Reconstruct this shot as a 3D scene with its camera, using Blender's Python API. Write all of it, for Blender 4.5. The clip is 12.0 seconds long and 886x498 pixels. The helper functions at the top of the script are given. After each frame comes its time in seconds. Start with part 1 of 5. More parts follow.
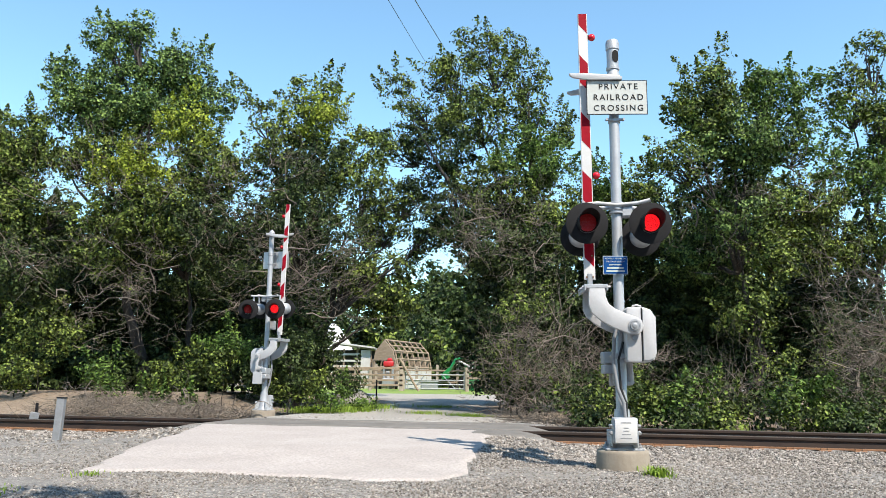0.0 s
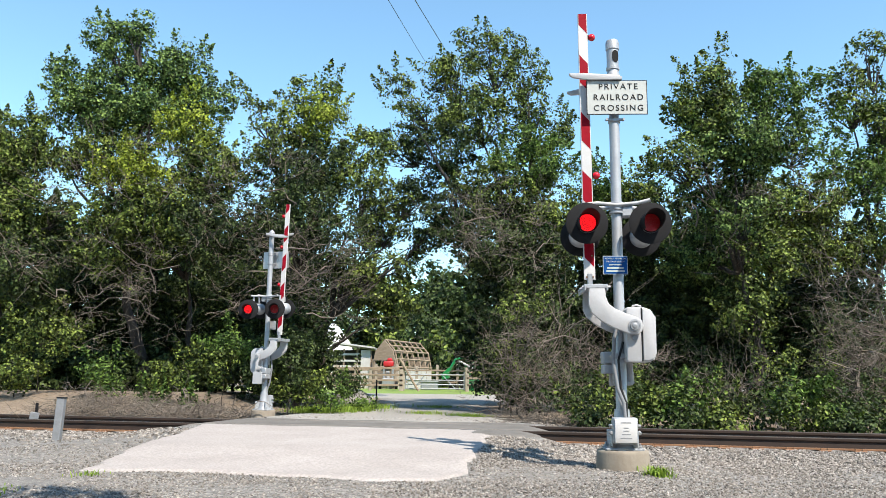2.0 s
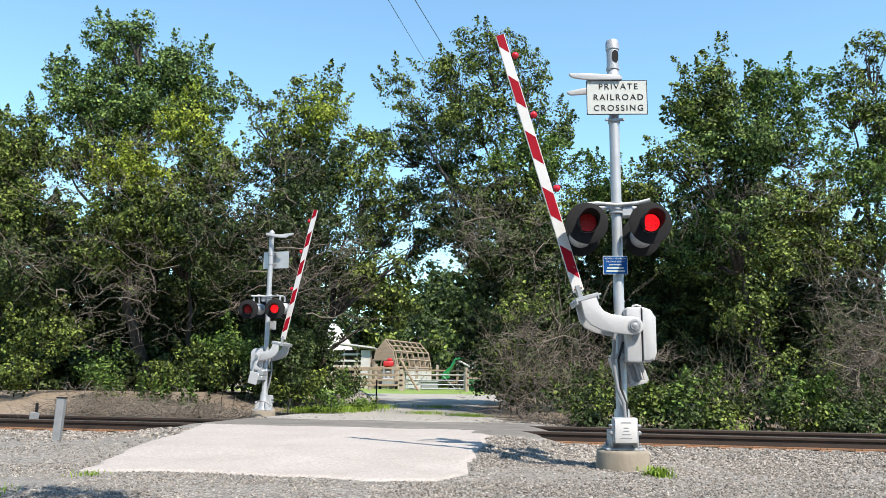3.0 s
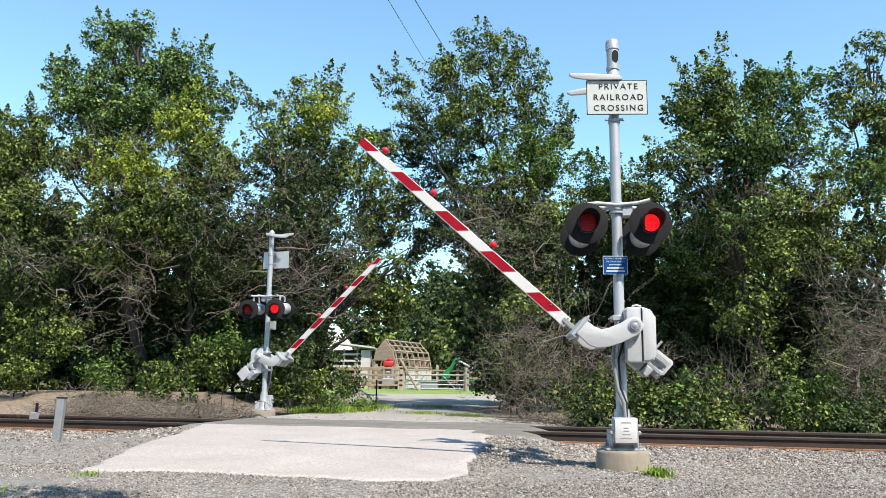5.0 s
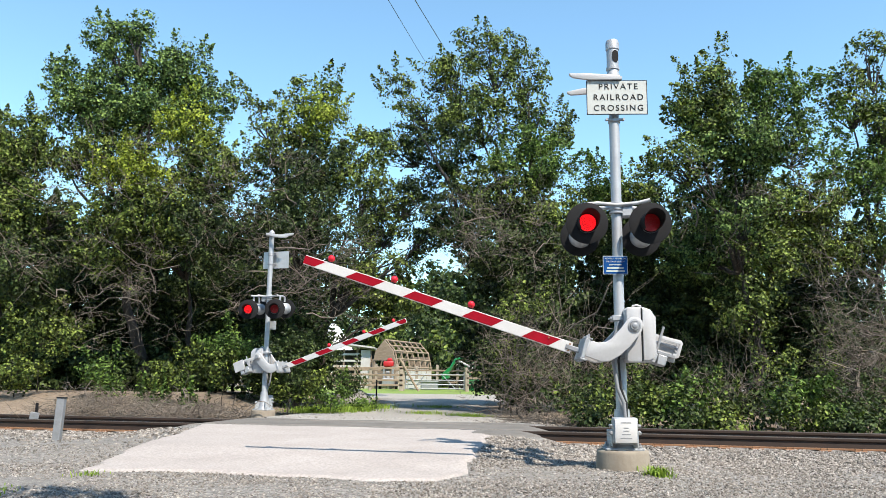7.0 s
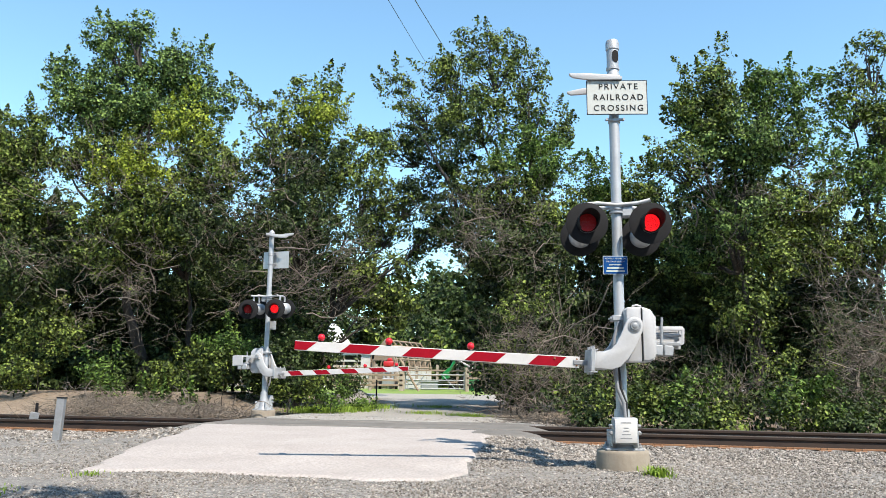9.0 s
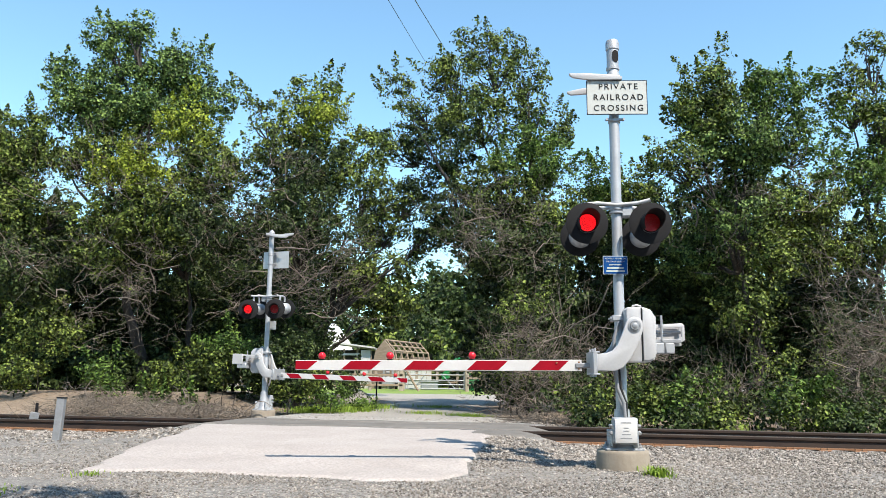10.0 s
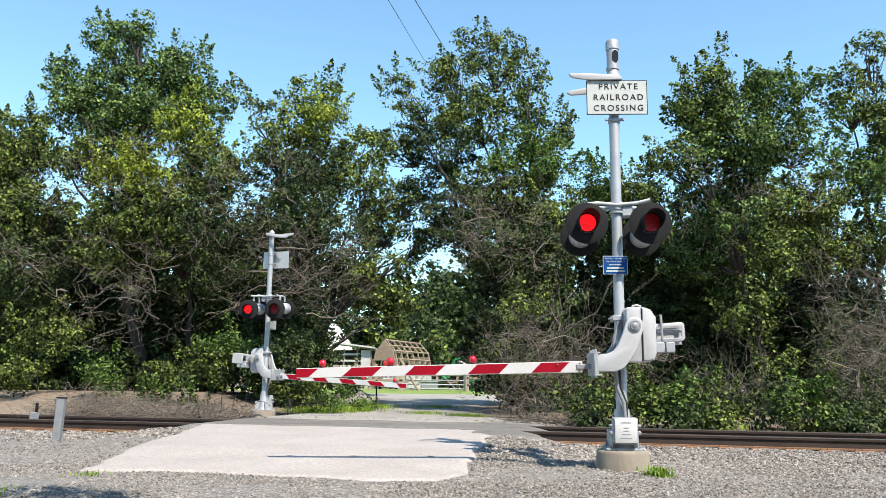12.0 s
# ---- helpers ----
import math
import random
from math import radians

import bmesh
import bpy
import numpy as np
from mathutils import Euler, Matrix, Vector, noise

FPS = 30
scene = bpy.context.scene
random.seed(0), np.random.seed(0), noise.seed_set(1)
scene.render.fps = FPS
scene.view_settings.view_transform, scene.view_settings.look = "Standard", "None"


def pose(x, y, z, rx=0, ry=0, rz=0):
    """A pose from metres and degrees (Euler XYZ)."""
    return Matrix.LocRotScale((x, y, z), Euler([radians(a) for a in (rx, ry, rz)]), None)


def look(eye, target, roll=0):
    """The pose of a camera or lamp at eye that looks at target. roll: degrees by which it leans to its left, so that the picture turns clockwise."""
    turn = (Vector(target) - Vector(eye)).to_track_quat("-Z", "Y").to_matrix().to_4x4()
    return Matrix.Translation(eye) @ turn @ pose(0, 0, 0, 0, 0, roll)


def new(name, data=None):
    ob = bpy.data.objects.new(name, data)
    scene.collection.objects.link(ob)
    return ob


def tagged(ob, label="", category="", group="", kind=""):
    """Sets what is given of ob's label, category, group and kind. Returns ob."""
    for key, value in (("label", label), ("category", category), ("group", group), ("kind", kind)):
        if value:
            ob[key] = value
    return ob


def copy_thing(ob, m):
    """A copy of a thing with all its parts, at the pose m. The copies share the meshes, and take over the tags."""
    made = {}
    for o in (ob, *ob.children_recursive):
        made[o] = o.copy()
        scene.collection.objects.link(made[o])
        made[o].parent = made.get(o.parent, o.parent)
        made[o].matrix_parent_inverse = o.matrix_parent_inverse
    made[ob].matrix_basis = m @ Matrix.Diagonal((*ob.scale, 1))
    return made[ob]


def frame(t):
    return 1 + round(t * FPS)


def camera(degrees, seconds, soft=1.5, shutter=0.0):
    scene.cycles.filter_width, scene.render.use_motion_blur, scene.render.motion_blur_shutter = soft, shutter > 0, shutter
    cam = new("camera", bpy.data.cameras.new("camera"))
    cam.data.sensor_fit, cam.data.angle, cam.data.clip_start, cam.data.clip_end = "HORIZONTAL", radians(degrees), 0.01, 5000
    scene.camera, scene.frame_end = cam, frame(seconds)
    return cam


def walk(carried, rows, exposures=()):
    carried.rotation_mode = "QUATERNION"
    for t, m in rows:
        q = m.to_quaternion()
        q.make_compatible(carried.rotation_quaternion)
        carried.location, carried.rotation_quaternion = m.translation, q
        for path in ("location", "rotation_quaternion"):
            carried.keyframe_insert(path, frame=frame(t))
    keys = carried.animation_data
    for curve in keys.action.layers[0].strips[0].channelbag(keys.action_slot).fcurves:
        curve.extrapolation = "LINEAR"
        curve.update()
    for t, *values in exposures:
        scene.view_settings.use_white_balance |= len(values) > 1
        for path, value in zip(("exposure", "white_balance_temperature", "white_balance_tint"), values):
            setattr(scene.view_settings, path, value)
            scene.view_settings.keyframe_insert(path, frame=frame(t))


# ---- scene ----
# ---------- camera ----------
cam = camera(59.55, 12.0, soft=0.62)
EYE = Vector((0.0, 0.0, 0.97))
PITCH = radians(9.6)
VIEW = look(EYE, EYE + Vector((0, math.cos(PITCH), math.sin(PITCH))), 0.66)
walk(cam, [(0.0, VIEW), (12.0, VIEW)])

# ---------- world, sun, exposure ----------
SUN_TO = Vector((0.41, -0.63, 1.0)).normalized()
world = bpy.data.worlds.new("sky")
scene.world = world
world.use_nodes = True
wn = world.node_tree.nodes
wl = world.node_tree.links
sky = wn.new("ShaderNodeTexSky")
sky.sky_type = "NISHITA"
sky.sun_disc = False
sky.sun_elevation = math.asin(SUN_TO.z)
sky.sun_rotation = math.atan2(SUN_TO.x, SUN_TO.y)
sky.altitude = 50
sky.air_density = 1.0
sky.dust_density = 0.15
sky.ozone_density = 1.0
wn["Background"].inputs["Strength"].default_value = 0.125
clear = wn.new("ShaderNodeMix")
clear.data_type, clear.blend_type = "RGBA", "MULTIPLY"
clear.inputs["Factor"].default_value = 1.0
clear.inputs["B"].default_value = (0.98, 1.2, 1.16, 1)
wl.new(sky.outputs[0], clear.inputs["A"])
wl.new(clear.outputs["Result"], wn["Background"].inputs["Color"])
sun = new("sun", bpy.data.lights.new("sun", "SUN"))
sun.data.energy = 4.9
sun.data.angle = radians(0.53)
sun.data.color = (1.0, 0.91, 0.785)
sun.matrix_world = look(SUN_TO * 60, (0, 0, 0))
scene.view_settings.exposure = 0.98


# ---------- materials ----------
def material(name):
    m = bpy.data.materials.new(name)
    m.use_nodes = True
    nt = m.node_tree
    return m, nt.nodes, nt.links, nt.nodes["Principled BSDF"]


def ramp(n, l, fac, stops):
    r = n.new("ShaderNodeValToRGB")
    e = r.color_ramp.elements
    while len(e) < len(stops):
        e.new(0.5)
    for el, (p, c) in zip(e, stops):
        el.position, el.color = p, (*c, 1)
    l.new(fac, r.inputs[0])
    return r.outputs[0]


def noise_tex(n, l, scale, detail=4, rough=0.6, coord="Object", stretch=None):
    tc = n.new("ShaderNodeTexCoord")
    t = n.new("ShaderNodeTexNoise")
    t.inputs["Scale"].default_value = scale
    t.inputs["Detail"].default_value = detail
    t.inputs["Roughness"].default_value = rough
    out = tc.outputs[coord]
    if stretch:
        mp = n.new("ShaderNodeMapping")
        mp.inputs["Scale"].default_value = stretch
        l.new(out, mp.inputs[0])
        out = mp.outputs[0]
    l.new(out, t.inputs["Vector"])
    return t.outputs["Fac"]


def mixed(n, l, fac, a, b, mode="MIX"):
    mx = n.new("ShaderNodeMix")
    mx.data_type, mx.blend_type = "RGBA", mode
    for sock, v in ((mx.inputs["Factor"], fac), (mx.inputs["A"], a), (mx.inputs["B"], b)):
        if isinstance(v, bpy.types.NodeSocket):
            l.new(v, sock)
        elif isinstance(v, (int, float)):
            sock.default_value = v
        else:
            sock.default_value = (*v, 1)
    return mx.outputs["Result"]


def bump(n, l, p, height, strength, distance):
    b = n.new("ShaderNodeBump")
    b.inputs["Strength"].default_value = strength
    b.inputs["Distance"].default_value = distance
    l.new(height, b.inputs["Height"])
    l.new(b.outputs[0], p.inputs["Normal"])


def worn(name, c1, c2, rough, metal=0.0, scale=6, fine=60, bump_d=0.002, dirt=None, coord="Object", stretch=None, grain=0.12, gloss=0.5):
    """A surface with broad patches, a fine grain and a little relief."""
    m, n, l, p = material(name)
    a = noise_tex(n, l, scale, 5, 0.6, coord, stretch)
    f = noise_tex(n, l, fine, 3, 0.6, coord, stretch)
    col = ramp(n, l, a, [(0.3, c1), (0.7, c2)])
    if dirt:
        k = noise_tex(n, l, scale * 0.7, 8, 0.72, coord, (3, 3, 1))
        col = mixed(n, l, ramp(n, l, k, [(0.55, (0, 0, 0)), (0.75, (0.6, 0.6, 0.6))]), col, dirt)
    col = mixed(n, l, ramp(n, l, f, [(0.3, (grain,) * 3), (0.7, (0, 0, 0))]), col, tuple(x * 0.45 for x in c1))
    l.new(col, p.inputs["Base Color"])
    p.inputs["Roughness"].default_value = rough
    p.inputs["Metallic"].default_value = metal
    p.inputs["Specular IOR Level"].default_value = gloss
    bump(n, l, p, f, 0.5, bump_d)
    return m


def leafy(name, dark, mid, light, trans=0.12):
    m, n, l, p = material(name)
    g = n.new("ShaderNodeNewGeometry")
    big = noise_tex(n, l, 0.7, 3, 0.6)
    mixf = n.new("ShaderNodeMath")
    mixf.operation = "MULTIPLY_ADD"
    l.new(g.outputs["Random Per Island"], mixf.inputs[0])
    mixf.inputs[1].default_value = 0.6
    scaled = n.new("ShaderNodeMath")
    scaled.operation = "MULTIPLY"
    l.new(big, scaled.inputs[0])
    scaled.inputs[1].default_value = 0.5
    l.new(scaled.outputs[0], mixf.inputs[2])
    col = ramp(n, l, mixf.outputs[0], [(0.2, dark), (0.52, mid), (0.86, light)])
    l.new(col, p.inputs["Base Color"])
    p.inputs["Roughness"].default_value = 0.55
    p.inputs["Specular IOR Level"].default_value = 0.18
    tr = n.new("ShaderNodeBsdfTranslucent")
    l.new(mixed(n, l, 1.0, col, (1.0, 1.0, 0.45), "MULTIPLY"), tr.inputs["Color"])
    ms = n.new("ShaderNodeMixShader")
    ms.inputs[0].default_value = trans
    out = n["Material Output"]
    l.new(p.outputs[0], ms.inputs[1])
    l.new(tr.outputs[0], ms.inputs[2])
    l.new(ms.outputs[0], out.inputs["Surface"])
    return m


def ground_mat(name, cols, stone, cell=28.0, relief=0.02, patch=0.35):
    """Loose stone and grit: cells of several greys, broad stains, relief."""
    m, n, l, p = material(name)
    tc = n.new("ShaderNodeTexCoord")
    v = n.new("ShaderNodeTexVoronoi")
    v.inputs["Scale"].default_value = cell
    l.new(tc.outputs["Object"], v.inputs["Vector"])
    sep = n.new("ShaderNodeSeparateColor")
    l.new(v.outputs["Color"], sep.inputs[0])
    col = ramp(n, l, sep.outputs[0], cols)
    broad = noise_tex(n, l, patch, 6, 0.65)
    col = mixed(n, l, ramp(n, l, broad, [(0.35, (0.0,) * 3), (0.68, (0.75,) * 3)]), col, stone)
    fine = noise_tex(n, l, 45, 4, 0.7)
    col = mixed(n, l, ramp(n, l, fine, [(0.35, (0.5,) * 3), (0.6, (0.0,) * 3)]), col, tuple(c * 0.5 for c in stone))
    l.new(col, p.inputs["Base Color"])
    p.inputs["Roughness"].default_value = 0.95
    inv = n.new("ShaderNodeMath")
    inv.operation = "SUBTRACT"
    inv.inputs[0].default_value = 1.0
    l.new(v.outputs["Distance"], inv.inputs[1])
    add = n.new("ShaderNodeMath")
    add.operation = "ADD"
    l.new(inv.outputs[0], add.inputs[0])
    l.new(fine, add.inputs[1])
    bump(n, l, p, add.outputs[0], 0.8, relief)
    return m


def plain(name, col, rough=0.5, metal=0.0, glow=0.0):
    m, n, l, p = material(name)
    f = noise_tex(n, l, 35, 4, 0.6)
    l.new(ramp(n, l, f, [(0.3, tuple(c * 0.85 for c in col)), (0.7, col)]), p.inputs["Base Color"])
    p.inputs["Roughness"].default_value = rough
    p.inputs["Metallic"].default_value = metal
    if glow:
        p.inputs["Emission Color"].default_value = (*col, 1)
        p.inputs["Emission Strength"].default_value = glow
    return m


MAT_GRAVEL = ground_mat("grey_gravel", [(0.1, (0.07, 0.066, 0.062)), (0.5, (0.195, 0.185, 0.171)), (0.9, (0.36, 0.345, 0.32))], (0.182, 0.171, 0.158), 34)
MAT_PAVE = worn("pale_asphalt", (0.331, 0.296, 0.277), (0.410, 0.373, 0.351), 0.9, scale=0.9, fine=34, bump_d=0.005, dirt=(0.227, 0.203, 0.185), grain=0.6)
MAT_ASPHALT = worn("grey_asphalt", (0.102, 0.095, 0.087), (0.164, 0.151, 0.138), 0.85, scale=1.6, fine=80, bump_d=0.006, dirt=(0.051, 0.049, 0.046))
MAT_DIRT = ground_mat("dry_dirt", [(0.1, (0.157, 0.116, 0.082)), (0.5, (0.225, 0.170, 0.122)), (0.9, (0.286, 0.231, 0.177))], (0.177, 0.136, 0.098), 20)
MAT_DRIVE = ground_mat("pale_gravel", [(0.1, (0.229, 0.214, 0.195)), (0.5, (0.305, 0.289, 0.267)), (0.9, (0.381, 0.366, 0.335))], (0.275, 0.259, 0.237), 30)
MAT_RAIL = worn("rusty_steel", (0.024, 0.016, 0.013), (0.044, 0.027, 0.020), 0.75, 0.2, scale=3, fine=40, dirt=(0.040, 0.028, 0.024))
MAT_HEAD = worn("polished_rail_steel", (0.240, 0.216, 0.200), (0.336, 0.312, 0.288), 0.4, 0.9, scale=5, fine=50)
MAT_PLATE = worn("orange_rust", (0.179, 0.084, 0.042), (0.238, 0.129, 0.069), 0.9, scale=5, fine=40)
MAT_TIE = worn("weathered_timber", (0.096, 0.072, 0.056), (0.176, 0.144, 0.112), 0.9, scale=3, fine=30, stretch=(6, 1, 6), bump_d=0.01)
MAT_CONC = worn("weathered_concrete", (0.180, 0.151, 0.119), (0.245, 0.213, 0.169), 0.9, scale=4, fine=45, bump_d=0.005, dirt=(0.108, 0.086, 0.069))
MAT_ALU = worn("dull_aluminium", (0.310, 0.325, 0.347), (0.370, 0.384, 0.407), 0.5, 0.35, scale=5, fine=60, dirt=(0.296, 0.304, 0.310))
MAT_WHITE = worn("white_enamel", (0.368, 0.368, 0.379), (0.423, 0.423, 0.435), 0.4, scale=3, fine=50, bump_d=0.001, dirt=(0.400, 0.400, 0.400))
MAT_BOOMW = worn("white_sheeting", (0.473, 0.466, 0.466), (0.532, 0.525, 0.525), 0.45, scale=4, fine=60, bump_d=0.001, dirt=(0.444, 0.421, 0.392))
MAT_BOOMR = worn("red_sheeting", (0.22, 0.003, 0.011), (0.28, 0.004, 0.015), 0.6, scale=6, fine=60, bump_d=0.001, gloss=0.1)
MAT_BLACK = worn("flat_black", (0.0064, 0.0064, 0.0072), (0.011, 0.011, 0.013), 0.75, scale=6, fine=50, gloss=0.22)
MAT_GALV = worn("galvanised_steel", (0.256, 0.264, 0.280), (0.336, 0.344, 0.360), 0.5, 0.5, scale=10, fine=70, dirt=(0.192, 0.176, 0.160))
MAT_SIGN = worn("white_sign_sheet", (0.396, 0.408, 0.387), (0.439, 0.452, 0.430), 0.4, scale=5, fine=40, bump_d=0.0005)
MAT_SIGNBACK = worn("bare_sign_metal", (0.400, 0.408, 0.416), (0.480, 0.480, 0.480), 0.45, 0.5, scale=5, fine=40)
MAT_BLUE = worn("blue_sign_sheet", (0.004, 0.052, 0.19), (0.005, 0.06, 0.215), 0.6, scale=8, fine=60, bump_d=0.0005, gloss=0.12)
MAT_CABLE = plain("grey_conduit", (0.200, 0.208, 0.224), 0.6)
MAT_WIRE = plain("black_wire", (0.016, 0.016, 0.016), 0.6)
MAT_LENS = plain("red_lens", (0.42, 0.004, 0.008), 0.3)
MAT_GLOW = plain("lit_red_diodes", (0.9, 0.01, 0.016), 0.4, glow=0.75)
MAT_BALL = plain("red_marker_lens", (0.55, 0.01, 0.022), 0.25)
MAT_BARK = worn("bark", (0.028, 0.023, 0.019), (0.056, 0.046, 0.038), 0.95, scale=5, fine=30, bump_d=0.03, stretch=(4, 4, 1))
MAT_TWIG = worn("dead_twigs", (0.072, 0.058, 0.046), (0.216, 0.180, 0.148), 0.95, scale=2, fine=20)
# random leaf tones, stretched near-black to bright to paint lit-and-shaded contrast
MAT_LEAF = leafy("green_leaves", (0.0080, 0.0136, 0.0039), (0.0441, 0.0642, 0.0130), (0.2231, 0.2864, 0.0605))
# deep green; shade is put into the colour for thicket and lower lobes
MAT_LEAFD = leafy("deep_shaded_green_leaves", (0.0066, 0.0130, 0.0047), (0.0252, 0.0420, 0.0135), (0.0955, 0.1330, 0.0392))
# brighter copy of the leaves above, sunlight put into the crowns' colour
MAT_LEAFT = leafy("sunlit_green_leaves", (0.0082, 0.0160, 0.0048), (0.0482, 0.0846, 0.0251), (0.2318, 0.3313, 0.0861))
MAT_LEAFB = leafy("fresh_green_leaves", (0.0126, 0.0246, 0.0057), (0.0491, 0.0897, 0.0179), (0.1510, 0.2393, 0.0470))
MAT_LEAFY = leafy("yellowing_leaves", (0.0353, 0.0486, 0.0072), (0.1191, 0.1542, 0.0173), (0.3195, 0.3861, 0.0439))
MAT_GRASS = leafy("grass_blades", (0.080, 0.131, 0.020), (0.161, 0.252, 0.035), (0.262, 0.362, 0.060), 0.25)
MAT_LAWN = worn("mown_grass", (0.110, 0.175, 0.028), (0.184, 0.258, 0.046), 0.95, scale=1.2, fine=40, bump_d=0.03, dirt=(0.258, 0.239, 0.092))
MAT_PLANK = worn("grey_brown_planks", (0.192, 0.140, 0.100), (0.288, 0.220, 0.164), 0.9, scale=3, fine=30, stretch=(1, 4, 4))
MAT_POSTW = worn("old_post_wood", (0.240, 0.200, 0.160), (0.336, 0.280, 0.224), 0.9, scale=3, fine=30)
MAT_TIN = worn("pale_roof_sheet", (0.422, 0.408, 0.394), (0.510, 0.490, 0.476), 0.5, 0.2, scale=2, fine=30)
MAT_TARP = plain("white_tarpaulin", (0.621, 0.621, 0.629), 0.7)
MAT_GREEN = plain("green_machine_paint", (0.0080, 0.160, 0.040), 0.35)
MAT_RED = plain("red_machine_paint", (0.400, 0.016, 0.020), 0.4)
MAT_DARK = plain("shaded_interior", (0.024, 0.020, 0.016), 0.9)
MAT_ROCK = worn("grey_boulder", (0.112, 0.108, 0.104), (0.208, 0.200, 0.188), 0.95, scale=2, fine=15, bump_d=0.05)

# stones take a colour each
MAT_STONE, _n, _l, _p = material("ballast_stone")
_g = _n.new("ShaderNodeNewGeometry")
_c = ramp(_n, _l, _g.outputs["Random Per Island"], [(0.0, (0.069, 0.061, 0.054)), (0.45, (0.193, 0.172, 0.153)), (0.8, (0.302, 0.275, 0.244)), (1.0, (0.426, 0.395, 0.358))])
_f = noise_tex(_n, _l, 60, 3, 0.6)
_l.new(mixed(_n, _l, ramp(_n, _l, _f, [(0.3, (0.35,) * 3), (0.7, (0,) * 3)]), _c, (0.16, 0.13, 0.11)), _p.inputs["Base Color"])
_p.inputs["Roughness"].default_value = 0.95


# ---------- mesh helpers ----------
def part(name, bm, mat, parent=None, label="", smooth=None):
    me = bpy.data.meshes.new(name)
    bm.normal_update()
    if smooth is not None:
        for f in bm.faces:
            f.smooth = True
        for e in bm.edges:
            if len(e.link_faces) == 2 and e.calc_face_angle(0) > radians(smooth):
                e.smooth = False
    bm.to_mesh(me)
    bm.free()
    me.materials.append(mat)
    ob = new(name, me)
    if parent:
        ob.parent = parent
    if label:
        ob["label"] = label
    return ob


def thing(name, m, label, category, group="", kind=""):
    ob = new(name)
    ob.empty_display_size = 0.1
    ob.matrix_world = m
    return tagged(ob, label, category, group, kind)


def box(bm, x0, x1, y0, y1, z0, z1, bevel=0.0, m=None, segs=1):
    b = bmesh.new()
    bmesh.ops.create_cube(b, size=1)
    for v in b.verts:
        v.co = Vector((x0 + (v.co.x + 0.5) * (x1 - x0), y0 + (v.co.y + 0.5) * (y1 - y0), z0 + (v.co.z + 0.5) * (z1 - z0)))
    if bevel:
        bmesh.ops.bevel(b, geom=b.edges[:], offset=bevel, segments=segs, affect="EDGES", profile=0.5)
    return join(bm, b, m)


def join(bm, b, m=None):
    if m is not None:
        b.transform(m)
    me = bpy.data.meshes.new("tmp")
    b.to_mesh(me)
    b.free()
    bm.from_mesh(me)
    bpy.data.meshes.remove(me)
    return bm


def lathe(bm, profile, n=24, m=None, cap=True):
    """Turns (radius, height) pairs round the z axis."""
    b = bmesh.new()
    rings = []
    for r, z in profile:
        rings.append([b.verts.new((r * math.cos(2 * math.pi * i / n), r * math.sin(2 * math.pi * i / n), z)) for i in range(n)])
    for p, q in zip(rings, rings[1:]):
        for i in range(n):
            b.faces.new((p[i], p[(i + 1) % n], q[(i + 1) % n], q[i]))
    if cap:
        b.faces.new(rings[0][::-1])
        b.faces.new(rings[-1])
    bmesh.ops.recalc_face_normals(b, faces=b.faces[:])
    return join(bm, b, m)


def extruded(bm, outline, y0, y1, bevel=0.0, m=None):
    """An outline in x and z, drawn out along y."""
    b = bmesh.new()
    f = b.faces.new([b.verts.new((x, y0, z)) for x, z in outline])
    r = bmesh.ops.extrude_face_region(b, geom=[f])
    for v in r["geom"]:
        if isinstance(v, bmesh.types.BMVert):
            v.co.y = y1
    bmesh.ops.recalc_face_normals(b, faces=b.faces[:])
    if bevel:
        bmesh.ops.bevel(b, geom=[e for e in b.edges if abs(e.verts[0].co.y - e.verts[1].co.y) < 1e-6], offset=bevel, segments=2, affect="EDGES", profile=0.5)
    return join(bm, b, m)


def tube(bm, pts, radii, n=8):
    """A round bar along points, thick as the radii say."""
    pts = [Vector(p) for p in pts]
    if isinstance(radii, (int, float)):
        radii = [radii] * len(pts)
    rings = []
    side = Vector((1, 0, 0))
    for i, p in enumerate(pts):
        d = (pts[min(i + 1, len(pts) - 1)] - pts[max(i - 1, 0)]).normalized()
        u = (side - d * side.dot(d))
        if u.length < 0.1:
            u = Vector((0, 1, 0)) - d * d.y
        u.normalize()
        side = u
        w = d.cross(u)
        rings.append([bm.verts.new(p + (u * math.cos(2 * math.pi * k / n) + w * math.sin(2 * math.pi * k / n)) * radii[i]) for k in range(n)])
    for a, b in zip(rings, rings[1:]):
        for k in range(n):
            bm.faces.new((a[k], a[(k + 1) % n], b[(k + 1) % n], b[k]))
    bm.faces.new(rings[0][::-1])
    bm.faces.new(rings[-1])
    return bm


def raw_mesh(name, verts, faces, mat, parent=None, smooth=False, label=""):
    """A mesh from arrays of corners and of equal-sided faces."""
    me = bpy.data.meshes.new(name)
    k = faces.shape[1]
    me.vertices.add(len(verts))
    me.vertices.foreach_set("co", np.asarray(verts, np.float32).ravel())
    me.loops.add(faces.size)
    me.loops.foreach_set("vertex_index", faces.astype(np.int32).ravel())
    me.polygons.add(len(faces))
    me.polygons.foreach_set("loop_start", np.arange(0, faces.size, k, dtype=np.int32))
    me.polygons.foreach_set("loop_total", np.full(len(faces), k, np.int32))
    me.polygons.foreach_set("use_smooth", np.full(len(faces), smooth))
    me.update(calc_edges=True)
    me.materials.append(mat)
    ob = new(name, me)
    if parent:
        ob.parent = parent
    if label:
        ob["label"] = label
    return ob


